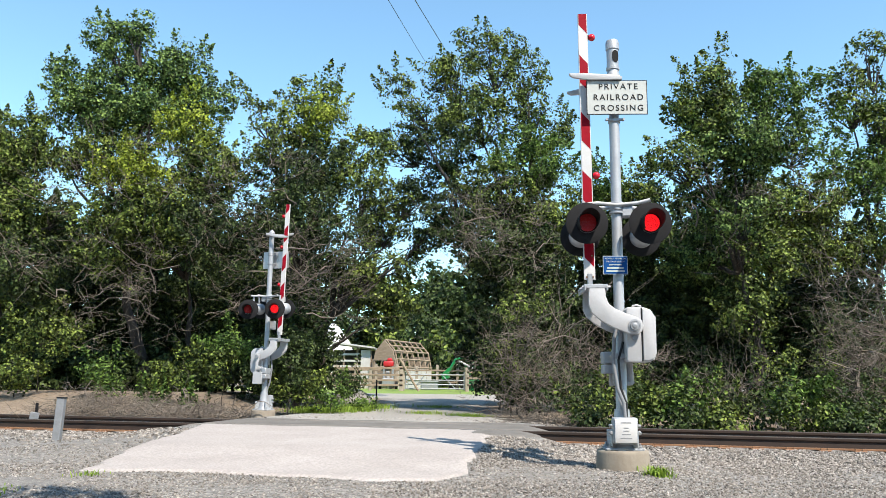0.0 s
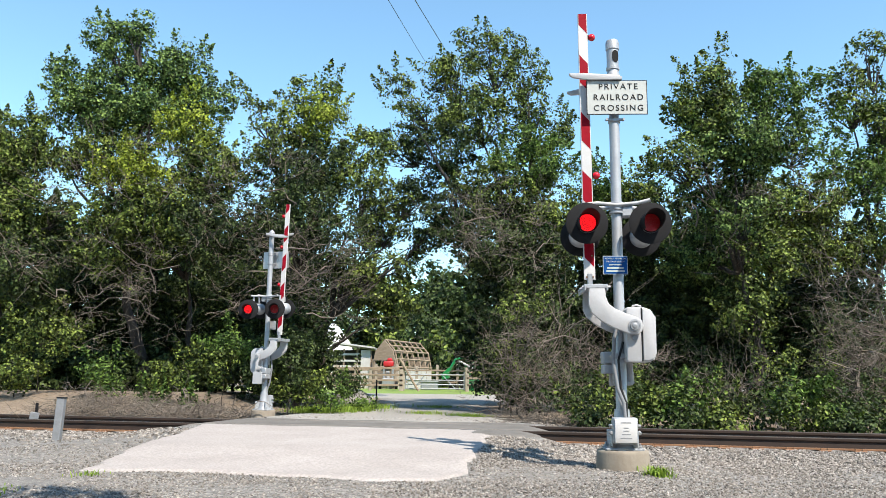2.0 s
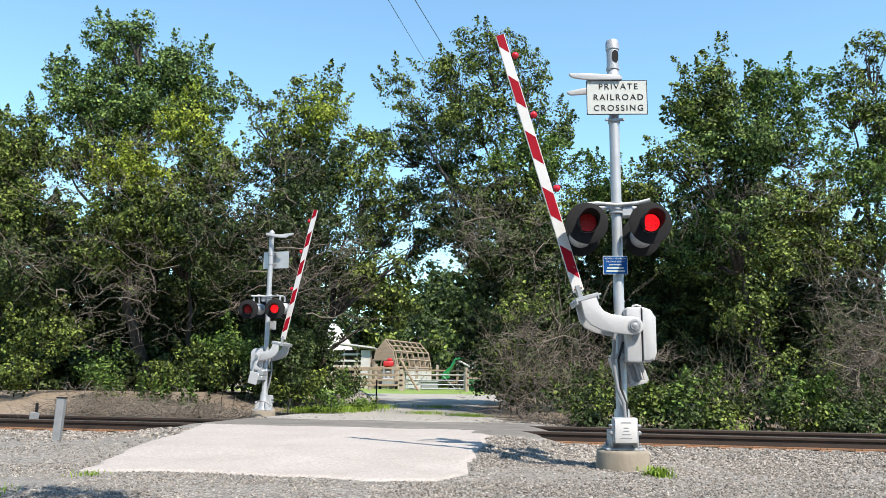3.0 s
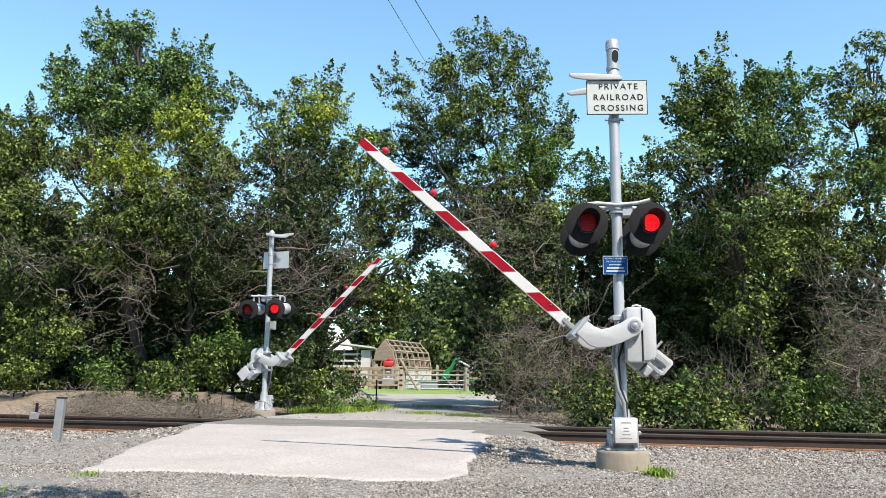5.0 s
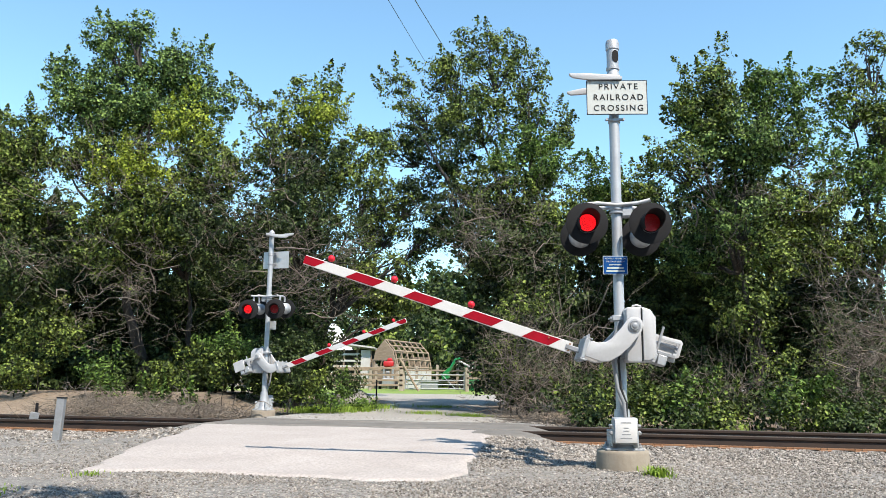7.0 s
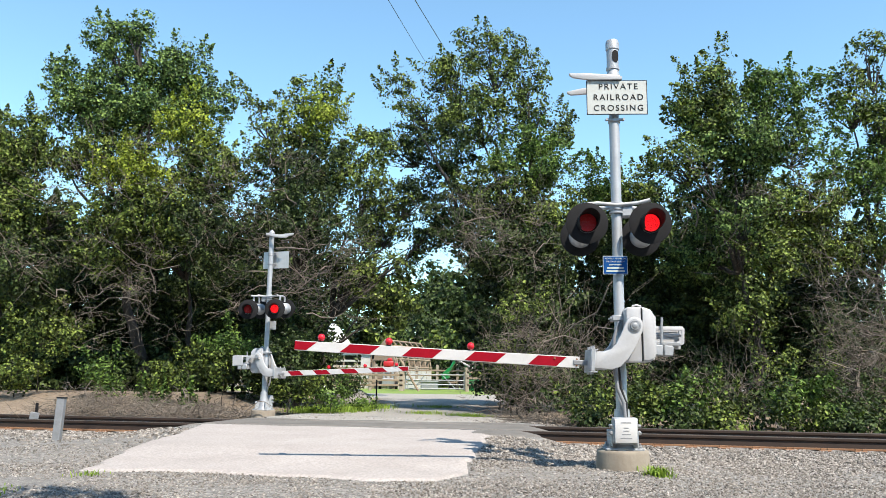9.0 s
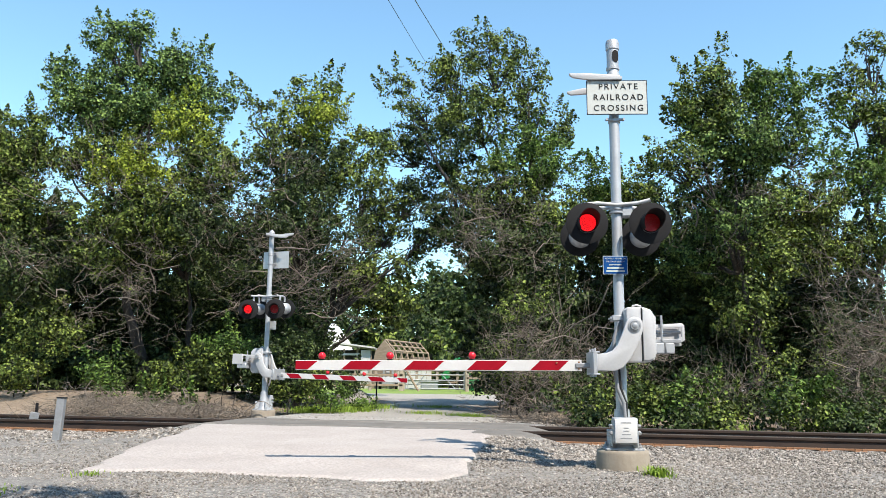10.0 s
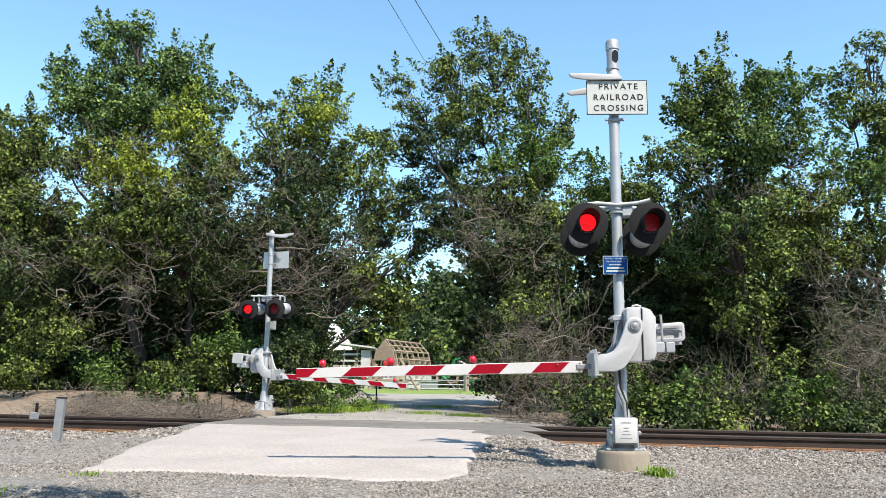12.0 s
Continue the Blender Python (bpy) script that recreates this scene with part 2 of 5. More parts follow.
# ---------- the lie of the land ----------
TRACK_AT = Vector((0.0, 14.4, 0.0))
TRACK_TURN = -11.0
TRACK = Matrix.Translation(TRACK_AT) @ pose(0, 0, 0, 0, 0, TRACK_TURN)
_ct, _st = math.cos(radians(TRACK_TURN)), math.sin(radians(TRACK_TURN))


def along(x, y):
    """Place along the track and across it (positive beyond it)."""
    dx, dy = x - TRACK_AT.x, y - TRACK_AT.y
    return dx * _ct + dy * _st, -dx * _st + dy * _ct


def step(a, b, t):
    t = np.clip((t - a) / (b - a), 0, 1)
    return t * t * (3 - 2 * t)


def land(x, y):
    """Height of the ground."""
    s, d = along(x, y)
    road_l, road_r = -4.6, 1.9
    in_road = step(road_l - 0.7, road_l + 0.4, s) * (1 - step(road_r - 0.5, road_r + 0.6, s))
    rise = 0.1 * (1 - step(4.2, 6.3, np.abs(d))) + 0.025 * (1 - step(0.8, 4.0, np.abs(d)))
    bed = -0.075 * (1 - step(1.0, 1.9, np.abs(d)))
    z = in_road * rise + (1 - in_road) * bed
    bank = step(1.9, 5.0, d) * (1 - step(-9.0, -6.2, s)) * 0.5 * (1 - step(9.0, 18.0, d))
    far = step(22, 50, y) * 0.3 + step(60, 160, y) * 1.5
    heap = 0.06 * np.exp(-((x - 1.95) ** 2 + (y - 8.5) ** 2) / 0.7)
    return z + bank + far + heap


def sheet(name, x0, x1, y0, y1, step_x, step_y, mat, lift, inside=None, wave=0.0):
    """A sheet that lies on the land, with an uneven edge."""
    xs = np.arange(x0, x1 + step_x * 0.5, step_x)
    ys = np.arange(y0, y1 + step_y * 0.5, step_y)
    gx, gy = np.meshgrid(xs, ys)
    gz = land(gx, gy) + lift
    verts = np.stack([gx, gy, gz], -1).reshape(-1, 3)
    w = len(xs)
    i, j = np.meshgrid(np.arange(w - 1), np.arange(len(ys) - 1))
    a = (j * w + i).ravel()
    faces = np.stack([a, a + 1, a + w + 1, a + w], -1)
    if inside is not None:
        c = verts[faces].mean(1)
        faces = faces[inside(c[:, 0], c[:, 1])]
        used, inv = np.unique(faces, return_inverse=True)
        verts, faces = verts[used], inv.reshape(faces.shape)
        # the rim sinks into the ground
        seen = np.zeros(len(verts), int)
        np.add.at(seen, faces.ravel(), 1)
        verts[seen < 4, 2] -= lift + 0.02
    return raw_mesh(name, verts, faces, mat, smooth=True)


def wobble(x, y, scale, amount, seed=0):
    return amount * np.array([noise.noise(Vector((a * scale + seed, b * scale, seed * 1.7))) for a, b in zip(np.ravel(x), np.ravel(y))]).reshape(np.shape(x))


# ground: fine near the camera, coarse out to the horizon
def build_ground():
    gx = np.concatenate([-np.geomspace(2500, 14, 26), np.arange(-13.5, 12.1, 0.25), np.geomspace(12.5, 2500, 26)])
    gy = np.concatenate([-np.geomspace(2500, 4, 22), np.arange(-3.5, 32, 0.25), np.geomspace(32.5, 4000, 40)])
    xx, yy = np.meshgrid(gx, gy)
    zz = land(xx, yy)
    near = (np.abs(xx) < 14) & (yy < 34) & (yy > -4)
    zz = zz + np.where(near, wobble(xx, yy, 0.9, 0.012) + wobble(xx, yy, 3.1, 0.006, 4), 0)
    verts = np.stack([xx, yy, zz], -1).reshape(-1, 3)
    w = len(gx)
    i, j = np.meshgrid(np.arange(w - 1), np.arange(len(gy) - 1))
    a = (j * w + i).ravel()
    ob = raw_mesh("ground", verts, np.stack([a, a + 1, a + w + 1, a + w], -1), MAT_GRAVEL, smooth=True)
    tagged(ob, "loose grey gravel ground spreading out beside the track", "ground", kind="structure")


build_ground()


# ---------- road surfaces ----------
def poly_inside(pts, amount=0.08, seed=1):
    """A test for lying inside an outline with a ragged edge."""
    def test(x, y):
        x = x + wobble(x, y, 2.3, amount, seed)
        y = y + wobble(x, y, 2.3, amount, seed + 9)
        inside = np.zeros(len(x), bool)
        for (ax, ay), (bx, by) in zip(pts, pts[1:] + pts[:1]):
            cross = ((ay > y) != (by > y)) & (x < (bx - ax) * (y - ay) / (by - ay + 1e-9) + ax)
            inside ^= cross
        return inside
    return test


PATCH = [(-3.75, 8.2), (-2.6, 8.3), (-1.5, 8.0), (-0.7, 7.7), (0.0, 7.75), (0.3, 8.3), (0.45, 9.5), (0.6, 11.0), (0.8, 12.6), (1.2, 13.3), (-4.3, 14.4), (-4.2, 13.4), (-3.98, 12.0), (-3.94, 10.7), (-3.85, 9.2)]
pave = sheet("pavement", -5.2, 2.2, 7.2, 14.4, 0.06, 0.06, MAT_PAVE, 0.022, poly_inside(PATCH))
tagged(pave, "pale worn asphalt approach leading up to the rails", "pavement", kind="structure")


def crossing_shape(x, y):
    s, d = along(x, y)
    e = 0.1 * np.sin(s * 3)
    return (s > -5.05 + 0.3 * np.abs(d + 0.2)) & (s < 2.15 - 0.25 * np.abs(d) + e * 0.3) & (d > np.where(s > 0.75, -1.75, -0.98) + e) & (d < 1.3 + e) & (np.abs(np.abs(d) - 0.75) > 0.085)


cross = sheet("road", -6.5, 3.8, 12.0, 17.5, 0.05, 0.05, MAT_ASPHALT, 0.028, crossing_shape)
tagged(cross, "dark grey asphalt laid flush between the crossing rails", "road", kind="structure")

DRIVE = [(-3.6, 16.4), (0.6, 15.7), (1.6, 17.2), (1.4, 21.0), (1.2, 27.0), (2.0, 33.0), (3.5, 36.0), (12.0, 38.5), (12.0, 40.6), (-7.0, 41.2), (-7.0, 38.0), (-2.2, 35.0), (-1.7, 30.0), (-2.2, 25.5), (-3.8, 21.0), (-4.6, 19.0)]
drive = sheet("driveway", -7.2, 12.5, 15.4, 43.0, 0.15, 0.15, MAT_DRIVE, 0.02, poly_inside(DRIVE, 0.15, 3))
tagged(drive, "pale gravel farm driveway passing between the trees", "driveway", kind="structure")
lawn = sheet("lawn", -16, 24, 39.5, 90, 0.5, 0.5, MAT_LAWN, 0.012, poly_inside([(-16, 41.8), (-5, 41.0), (24, 40.3), (24, 90), (-16, 90)], 0.4, 5))
tagged(lawn, "sunlit mown grass in front of the paddock fence", "lawn", kind="structure")
bank = sheet("dirt_bank", -60, 12, 15.2, 44, 0.3, 0.3, MAT_DIRT, 0.02,
             poly_inside([(-26, 21.0), (-9.5, 18.2), (-5.2, 17.4), (-4.7, 18.6), (-3.9, 21.0), (-2.3, 25.5), (-1.8, 30), (-2.3, 34.5), (-7, 38), (-7, 43.5), (-60, 43.8), (-60, 26)], 0.25, 6))
tagged(bank, "dry brown dirt bank behind the track", "bank", kind="structure")
soil = sheet("woodland_floor", 1.2, 60, 6, 44, 0.3, 0.3, MAT_DIRT, 0.021,
             poly_inside([(1.5, 18.2), (3.5, 16.2), (12, 14.6), (60, 6.5), (60, 43), (13, 43), (13, 38), (3.5, 34.5), (1.5, 31)], 0.25, 7))
tagged(soil, "shaded brown soil under the shrubs", "soil", kind="structure")


# ---------- track ----------
def rail_profile():
    right = [(0.07, -0.035), (0.07, -0.024), (0.012, -0.012), (0.01, 0.085), (0.034, 0.098), (0.036, 0.13), (0.03, 0.14)]
    return right + [(-x, z) for x, z in reversed(right)]


for side in (-0.752, 0.752):
    rail = thing("rail", TRACK @ pose(0, side, 0), "rusty brown steel rail with a worn bright running surface", "rail", "rails of the track")
    bm = bmesh.new()
    extruded(bm, [(x, z) for x, z in rail_profile()], -70, 70, m=pose(0, 0, 0, 0, 0, 90))
    part("web", bm, MAT_RAIL, rail)
    bm = bmesh.new()
    box(bm, -70, 70, -0.028, 0.028, 0.139, 0.143)
    part("running_surface", bm, MAT_HEAD, rail, "bright worn running surface")
    pm = bmesh.new()
    box(pm, -0.09, 0.09, -0.17, 0.17, -0.054, -0.036, 0.004)
    for sx in (-0.05, 0.05):
        for sy in (-0.085, 0.085):
            box(pm, sx - 0.012, sx + 0.012, sy - 0.016, sy + 0.016, -0.04, -0.008, 0.004)
    first = part("tie_plate", pm, MAT_PLATE, rail, "orange rusted tie plate with spikes")
    first.location = (-16.25, 0, 0)
    foot = bmesh.new()
    box(foot, -70, 70, -0.0735, 0.0735, -0.036, -0.012)
    part("rail_foot", foot, MAT_PLATE, rail, "orange rusted rail foot")
    for k in range(1, 56):
        o = new("tie_plate", first.data)
        o.parent, o.location = rail, (-16.25 + k * 0.5, 0, 0)

tb = bmesh.new()
box(tb, -0.115, 0.115, -1.3, 1.3, -0.22, -0.055, 0.012)
tie0 = part("railway_tie", tb, MAT_TIE)
tagged(tie0, "weathered brown timber railway tie bedded in ballast", "railway tie", "ties under the rails")
tie0.matrix_world = TRACK @ pose(-16.25, 0, 0)
for k in range(1, 56):
    if -5.0 < -16.25 + k * 0.5 < 2.0:
        continue
    copy_thing(tie0, TRACK @ pose(-16.25 + k * 0.5, random.uniform(-0.03, 0.03), random.uniform(-0.004, 0.002), 0, 0, random.uniform(-1, 1)))


# ---------- crossing signals ----------
def lamp_unit(parent, x, y, z, turn):
    """A flashing head: back plate, visor, housing, lens and an added turning board that imitates the flash."""
    m = pose(x, y, z, 0, 0, turn)
    bm = bmesh.new()
    lathe(bm, [(0.115, 0.0), (0.222, 0.0), (0.232, 0.006), (0.232, 0.014), (0.222, 0.018), (0.115, 0.018)], 40, m @ pose(0, 0, 0, 90, 0, 0), cap=False)
    part("backing_disc", bm, MAT_BLACK, parent, smooth=40)
    b = bmesh.new()
    n, seg = 28, []
    for ring, (r, yy) in enumerate(((0.112, 0.0), (0.112, -0.3), (0.106, -0.3), (0.106, 0.0))):
        seg.append([b.verts.new((r * math.sin(a), yy * (1.0 if abs(a) < 1.2 else 1.0 - 0.55 * (abs(a) - 1.2) / 1.15), r * math.cos(a)))
                    for a in [(-2.35 + 4.7 * i / n) for i in range(n + 1)]])
    for p, q in zip(seg, seg[1:] + seg[:1]):
        for i in range(n):
            b.faces.new((p[i], p[i + 1], q[i + 1], q[i]))
    bmesh.ops.recalc_face_normals(b, faces=b.faces[:])
    bm = join(bmesh.new(), b, m)
    part("visor", bm, MAT_BLACK, parent, smooth=40)
    bm = bmesh.new()
    lathe(bm, [(0.135, 0.001), (0.135, 0.06), (0.125, 0.13), (0.085, 0.19), (0.03, 0.21)], 28, m @ pose(0, 0, 0, -90, 0, 0))
    part("lamp_housing", bm, MAT_ALU, parent, "dull aluminium lamp housing", smooth=40)
    bm = bmesh.new()
    lathe(bm, [(0.108, -0.022), (0.104, -0.030), (0.0955, -0.033)], 32, m @ pose(0, 0, 0, -90, 0, 0), cap=False)
    part("lens_ring", bm, MAT_BLACK, parent, smooth=50)
    bm = bmesh.new()
    lathe(bm, [(0.104, 0.0205), (0.104, 0.026), (0.06, 0.03), (0.002, 0.031)], 32, m @ pose(0, 0, 0, 90, 0, 0))
    part("lens", bm, MAT_LENS, parent, "red signal lens", smooth=50)
    # diode board added before the lens, upright axis; lit and dark sides imitate flashing
    bm = bmesh.new()
    for ring, count in ((0.0, 1), (0.022, 6), (0.044, 12), (0.066, 18), (0.086, 24)):
        for i in range(count):
            a = 2 * math.pi * i / count + ring * 9
            lathe(bm, [(0.0105, 0.0), (0.0095, 0.004), (0.004, 0.006)], 7, pose(ring * math.cos(a), -0.0, ring * math.sin(a), 90, 0, 0), cap=True)
    lit = len(bm.faces)
    lathe(bm, [(0.0985, -0.004), (0.0985, -0.001)], 28, pose(0, 0, 0, 90, 0, 0))
    # its back stands in for the unlit lens, with small ribs
    for zz in np.arange(-0.08, 0.081, 0.016):
        hw = math.sqrt(0.093 ** 2 - zz ** 2)
        box(bm, -hw, hw, 0.0035, 0.0065, zz - 0.005, zz + 0.005)
    bm.faces.ensure_lookup_table()
    for f in bm.faces[lit:]:
        f.material_index = 1
    me = bpy.data.meshes.new("flash_flip_board")
    bm.to_mesh(me)
    bm.free()
    me.materials.append(MAT_GLOW)
    me.materials.append(MAT_LENS)
    board = new("flash_flip_board", me)
    board.parent = parent
    board["label"] = "lit red diodes"
    board.matrix_basis = m @ pose(0, -0.036, 0)
    return board, m @ pose(0, -0.036, 0)


def text_mesh(name, body, size, mat, parent, x, y, z, turn=0.0):
    cu = bpy.data.curves.new(name, "FONT")
    cu.body, cu.size, cu.align_x, cu.align_y, cu.extrude = body, size, "CENTER", "CENTER", 0.0015
    cu.offset = size * 0.004
    cu.space_character = 1.28
    tmp = bpy.data.objects.new(name, cu)
    scene.collection.objects.link(tmp)
    bpy.context.view_layer.update()
    me = bpy.data.meshes.new_from_object(tmp.evaluated_get(bpy.context.evaluated_depsgraph_get()))
    bpy.data.objects.remove(tmp)
    me.materials.clear()
    me.materials.append(mat)
    ob = new(name, me)
    ob.parent = parent
    ob.matrix_basis = pose(x, y, z, 90, 0, turn)
    return ob


BOARDS = []


def signal(m, label, bell, sign_x, sign_front, sign_z=0.0, lamp_z=0.0, mech_z=0.0, aim=0.0):
    root = thing("crossing_signal", m, label, "crossing signal", "crossing signals")
    bm = bmesh.new()
    lathe(bm, [(0.3, -0.35), (0.292, 0.0), (0.275, 0.225), (0.268, 0.248), (0.25, 0.256)], 36)
    for v in bm.verts:
        v.co += Vector((noise.noise(v.co * 9), noise.noise(v.co * 9 + Vector((5, 0, 0))), 0)) * 0.006
    part("foundation", bm, MAT_CONC, root, "round weathered concrete foundation", smooth=50)
    # foot casting
    bm = bmesh.new()
    box(bm, -0.2, 0.2, -0.17, 0.17, 0.255, 0.28, 0.006)
    lathe(bm, [(0.15, 0.28), (0.11, 0.36), (0.085, 0.62), (0.08, 0.68)], 20)
    for a in (45, 135, 225, 315):
        box(bm, 0.06, 0.2, -0.012, 0.012, 0.28, 0.46, 0.004, pose(0, 0, 0, 0, 0, a))
    part("base_casting", bm, MAT_ALU, root, "aluminium base casting", smooth=40)
    for sx in (-0.16, 0.16):
        for sy in (-0.13, 0.13):
            bm = bmesh.new()
            lathe(bm, [(0.022, 0.28), (0.022, 0.3), (0.012, 0.302), (0.012, 0.33)], 8, pose(sx, sy, 0))
            part("anchor_bolt", bm, MAT_GALV, root)
    bm = bmesh.new()
    box(bm, -0.13, 0.13, -0.22, -0.08, 0.325, 0.6, 0.02, segs=2)
    jb = part("junction_box", bm, MAT_ALU, root, "grey cast junction box with a white lid", smooth=40)
    bm = bmesh.new()
    box(bm, -0.115, 0.115, -0.232, -0.219, 0.34, 0.585, 0.006, segs=2)
    part("lid", bm, MAT_BOOMW, jb, "white enamelled lid", smooth=40)
    bm = bmesh.new()
    for zz, w in ((0.545, 0.09), (0.49, 0.04), (0.46, 0.05), (0.425, 0.075), (0.385, 0.1)):
        box(bm, -w * 0.6, w * 0.6, -0.2345, -0.2315, zz, zz + 0.008)
    part("lettering", bm, MAT_CABLE, jb, "faint grey lines of lettering")
    for sx in (-0.145, 0.145):
        bm = bmesh.new()
        box(bm, sx - 0.02, sx + 0.02, -0.2, -0.12, 0.42, 0.46, 0.008)
        box(bm, sx - 0.02, sx + 0.02, -0.2, -0.12, 0.5, 0.53, 0.008)
        part("hinge", bm, MAT_GALV, jb, smooth=40)
    top = 4.47
    bm = bmesh.new()
    lathe(bm, [(0.062, 0.5), (0.062, 1.1), (0.058, 1.12), (0.058, top)], 24)
    part("mast", bm, MAT_ALU, root, "dull aluminium mast", smooth=40)
    if bell:
        bm = bmesh.new()
        lathe(bm, [(0.06, 4.44), (0.074, 4.45), (0.074, 4.5), (0.066, 4.51), (0.066, 4.545), (0.076, 4.55), (0.076, 4.58), (0.068, 4.585), (0.068, 4.79),
                   (0.077, 4.8), (0.077, 4.89), (0.07, 4.91), (0.04, 4.915)], 28)
        bl = part("bell", bm, MAT_ALU, root, "cylindrical aluminium crossing bell", smooth=40)
        # solid black plug stands in for the dark inside the sound opening
        bm = bmesh.new()
        extruded(bm, [(0.036 * math.cos(a), 0.09 * math.sin(a) if abs(math.sin(a)) < 0.8 else 0.075 * math.sin(a)) for a in np.linspace(0, 2 * math.pi, 20, False)], -0.072, -0.05, m=pose(0.02, 0, 4.7))
        part("dark_opening_plug", bm, MAT_BLACK, bl)
    else:
        bm = bmesh.new()
        lathe(bm, [(0.06, 4.45), (0.066, 4.455), (0.066, 4.49), (0.05, 4.51), (0.02, 4.545), (0.005, 4.555)], 24)
        part("mast_cap", bm, MAT_ALU, root, smooth=40)
    # two tapered arms at the top
    for yy in (-0.12, 0.15):
        bm = bmesh.new()
        extruded(bm, [(0.06, 4.385), (0.06, 4.44), (-0.34, 4.465), (-0.52, 4.465), (-0.52, 4.445), (-0.48, 4.415), (-0.3, 4.385)], yy - 0.02, yy + 0.02, 0.006, pose(0, 0, 4.41, 0, -13 if yy > 0 else 0, 0) @ pose(0, 0, -4.41))
        part("bracket_arm", bm, MAT_WHITE, root, "tapered white bracket arm", smooth=30)
    bm = bmesh.new()
    box(bm, -0.085, 0.085, -0.12, 0.15, 4.39, 4.435, 0.008)
    part("arm_clamp", bm, MAT_ALU, root, smooth=40)
    # crossing sign
    bm = bmesh.new()
    box(bm, sign_x - 0.345, sign_x + 0.345, -0.104, -0.1, 3.975, 4.385, 0.0)
    sg = part("sign", bm, MAT_SIGNBACK, root, "flat metal sign plate")
    if sign_front:
        bm = bmesh.new()
        box(bm, sign_x - 0.345, sign_x + 0.345, -0.1065, -0.1045, 3.975, 4.385)
        part("sign_border", bm, MAT_BLACK, sg, "black sign border")
        bm = bmesh.new()
        box(bm, sign_x - 0.336, sign_x + 0.336, -0.109, -0.107, 3.984, 4.376)
        part("sign_face", bm, MAT_SIGN, sg, "white sign face")
        for body, zz, sz in (("PRIVATE", 4.312, 0.098), ("RAILROAD", 4.183, 0.098), ("CROSSING", 4.055, 0.098)):
            text_mesh("sign_lettering", body, sz, MAT_BLACK, sg, sign_x + 0.015, -0.1115, zz - 0.005)
    sg.location.z = sign_z
    for zz in (4.33 + sign_z, 4.07 + sign_z, 3.93):
        bm = bmesh.new()
        lathe(bm, [(0.068, -0.02), (0.07, -0.015), (0.07, 0.015), (0.068, 0.02)], 20, pose(0, 0, zz))
        box(bm, -0.1, 0.1, -0.01, 0.01, -0.015, 0.015, 0.003, pose(0, -0.06, zz))
        for sx in (-0.095, 0.095):
            lathe(bm, [(0.014, -0.02), (0.014, 0.03)], 8, pose(sx, -0.06, zz, 90, 0, 0))
        part("sign_clamp", bm, MAT_GALV, root, smooth=40)
    # cross-arm and heads
    bm = bmesh.new()
    tube(bm, [(-0.35, -0.1, 2.93), (-0.22, -0.07, 2.95), (0, -0.07, 2.93), (0.22, -0.07, 2.95), (0.36, -0.1, 2.98)], 0.02, 10)
    tube(bm, [(-0.35, 0.2, 2.93), (-0.2, 0.08, 2.93), (0, 0.07, 2.92), (0.2, 0.08, 2.93), (0.36, 0.2, 2.93)], 0.02, 10)
    part("cross_arm", bm, MAT_WHITE, root, "white pipe cross-arm", smooth=40)
    bm = bmesh.new()
    lathe(bm, [(0.07, 2.88), (0.075, 2.885), (0.075, 2.97), (0.07, 2.975)], 20)
    box(bm, 0.05, 0.17, -0.06, 0.06, 2.8, 2.94, 0.012)
    lathe(bm, [(0.085, 2.84), (0.085, 2.86)], 20)
    part("cross_arm_bracket", bm, MAT_ALU, root, smooth=40)
    heads = []
    for k, (x, y, turn) in enumerate(((-0.362, -0.2, 0), (0.328, -0.2, 0), (-0.37, 0.33, 180 + aim), (0.335, 0.33, 180 + aim))):
        heads.append(lamp_unit(root, x, y, 2.692 + lamp_z - (0.05 if turn else 0.0), turn))
        bm = bmesh.new()
        s = 1 if turn else -1
        tube(bm, [(x, s * 0.1, 2.93), (x, s * 0.12, 2.86), (x, s * 0.12, 2.8)], 0.022, 8)
        part("lamp_bracket", bm, MAT_ALU, root, smooth=40)
    BOARDS.append(heads)
    # small blue notice
    bm = bmesh.new()
    box(bm, -0.135, 0.135, -0.094, -0.09, 2.14, 2.345, 0.0)
    bx = pose(-0.045, 0, 0)
    bm.transform(bx)
    if sign_front:
        notice = part("notice", bm, MAT_SIGN, root, "small blue notice with white border")
        bm = bmesh.new()
        box(bm, -0.173, 0.083, -0.097, -0.0945, 2.147, 2.338)
        part("notice_face", bm, MAT_BLUE, notice)
        text_mesh("notice_lettering", "REPORT PROBLEM", 0.0225, MAT_SIGN, notice, -0.045, -0.0985, 2.315)
        text_mesh("notice_lettering", "OR EMERGENCY", 0.0225, MAT_SIGN, notice, -0.045, -0.0985, 2.28)
        bm = bmesh.new()
        for zz, w, h in ((2.245, 0.07, 0.01), (2.21, 0.09, 0.018), (2.175, 0.1, 0.018)):
            box(bm, -0.045 - w, -0.045 + w, -0.0992, -0.0975, zz - h / 2, zz + h / 2)
        part("notice_bars", bm, MAT_SIGN, notice)
    else:
        part("notice", bm, MAT_SIGNBACK, root)
    # gate mechanism
    bm = bmesh.new()
    out = [(0.03, 1.2), (0.05, 1.18), (0.26, 1.18), (0.32, 1.21), (0.345, 1.28), (0.345, 1.66), (0.29, 1.74), (0.22, 1.765), (0.05, 1.765), (0.03, 1.74)]
    extruded(bm, out, -0.25, 0.12, 0.02)
    mech = part("mechanism_case", bm, MAT_WHITE, root, "white cast gate mechanism case", smooth=35)
    bm = bmesh.new()
    extruded(bm, [(0.185, 1.19), (0.197, 1.19), (0.197, 1.76), (0.185, 1.76)], -0.254, -0.2)
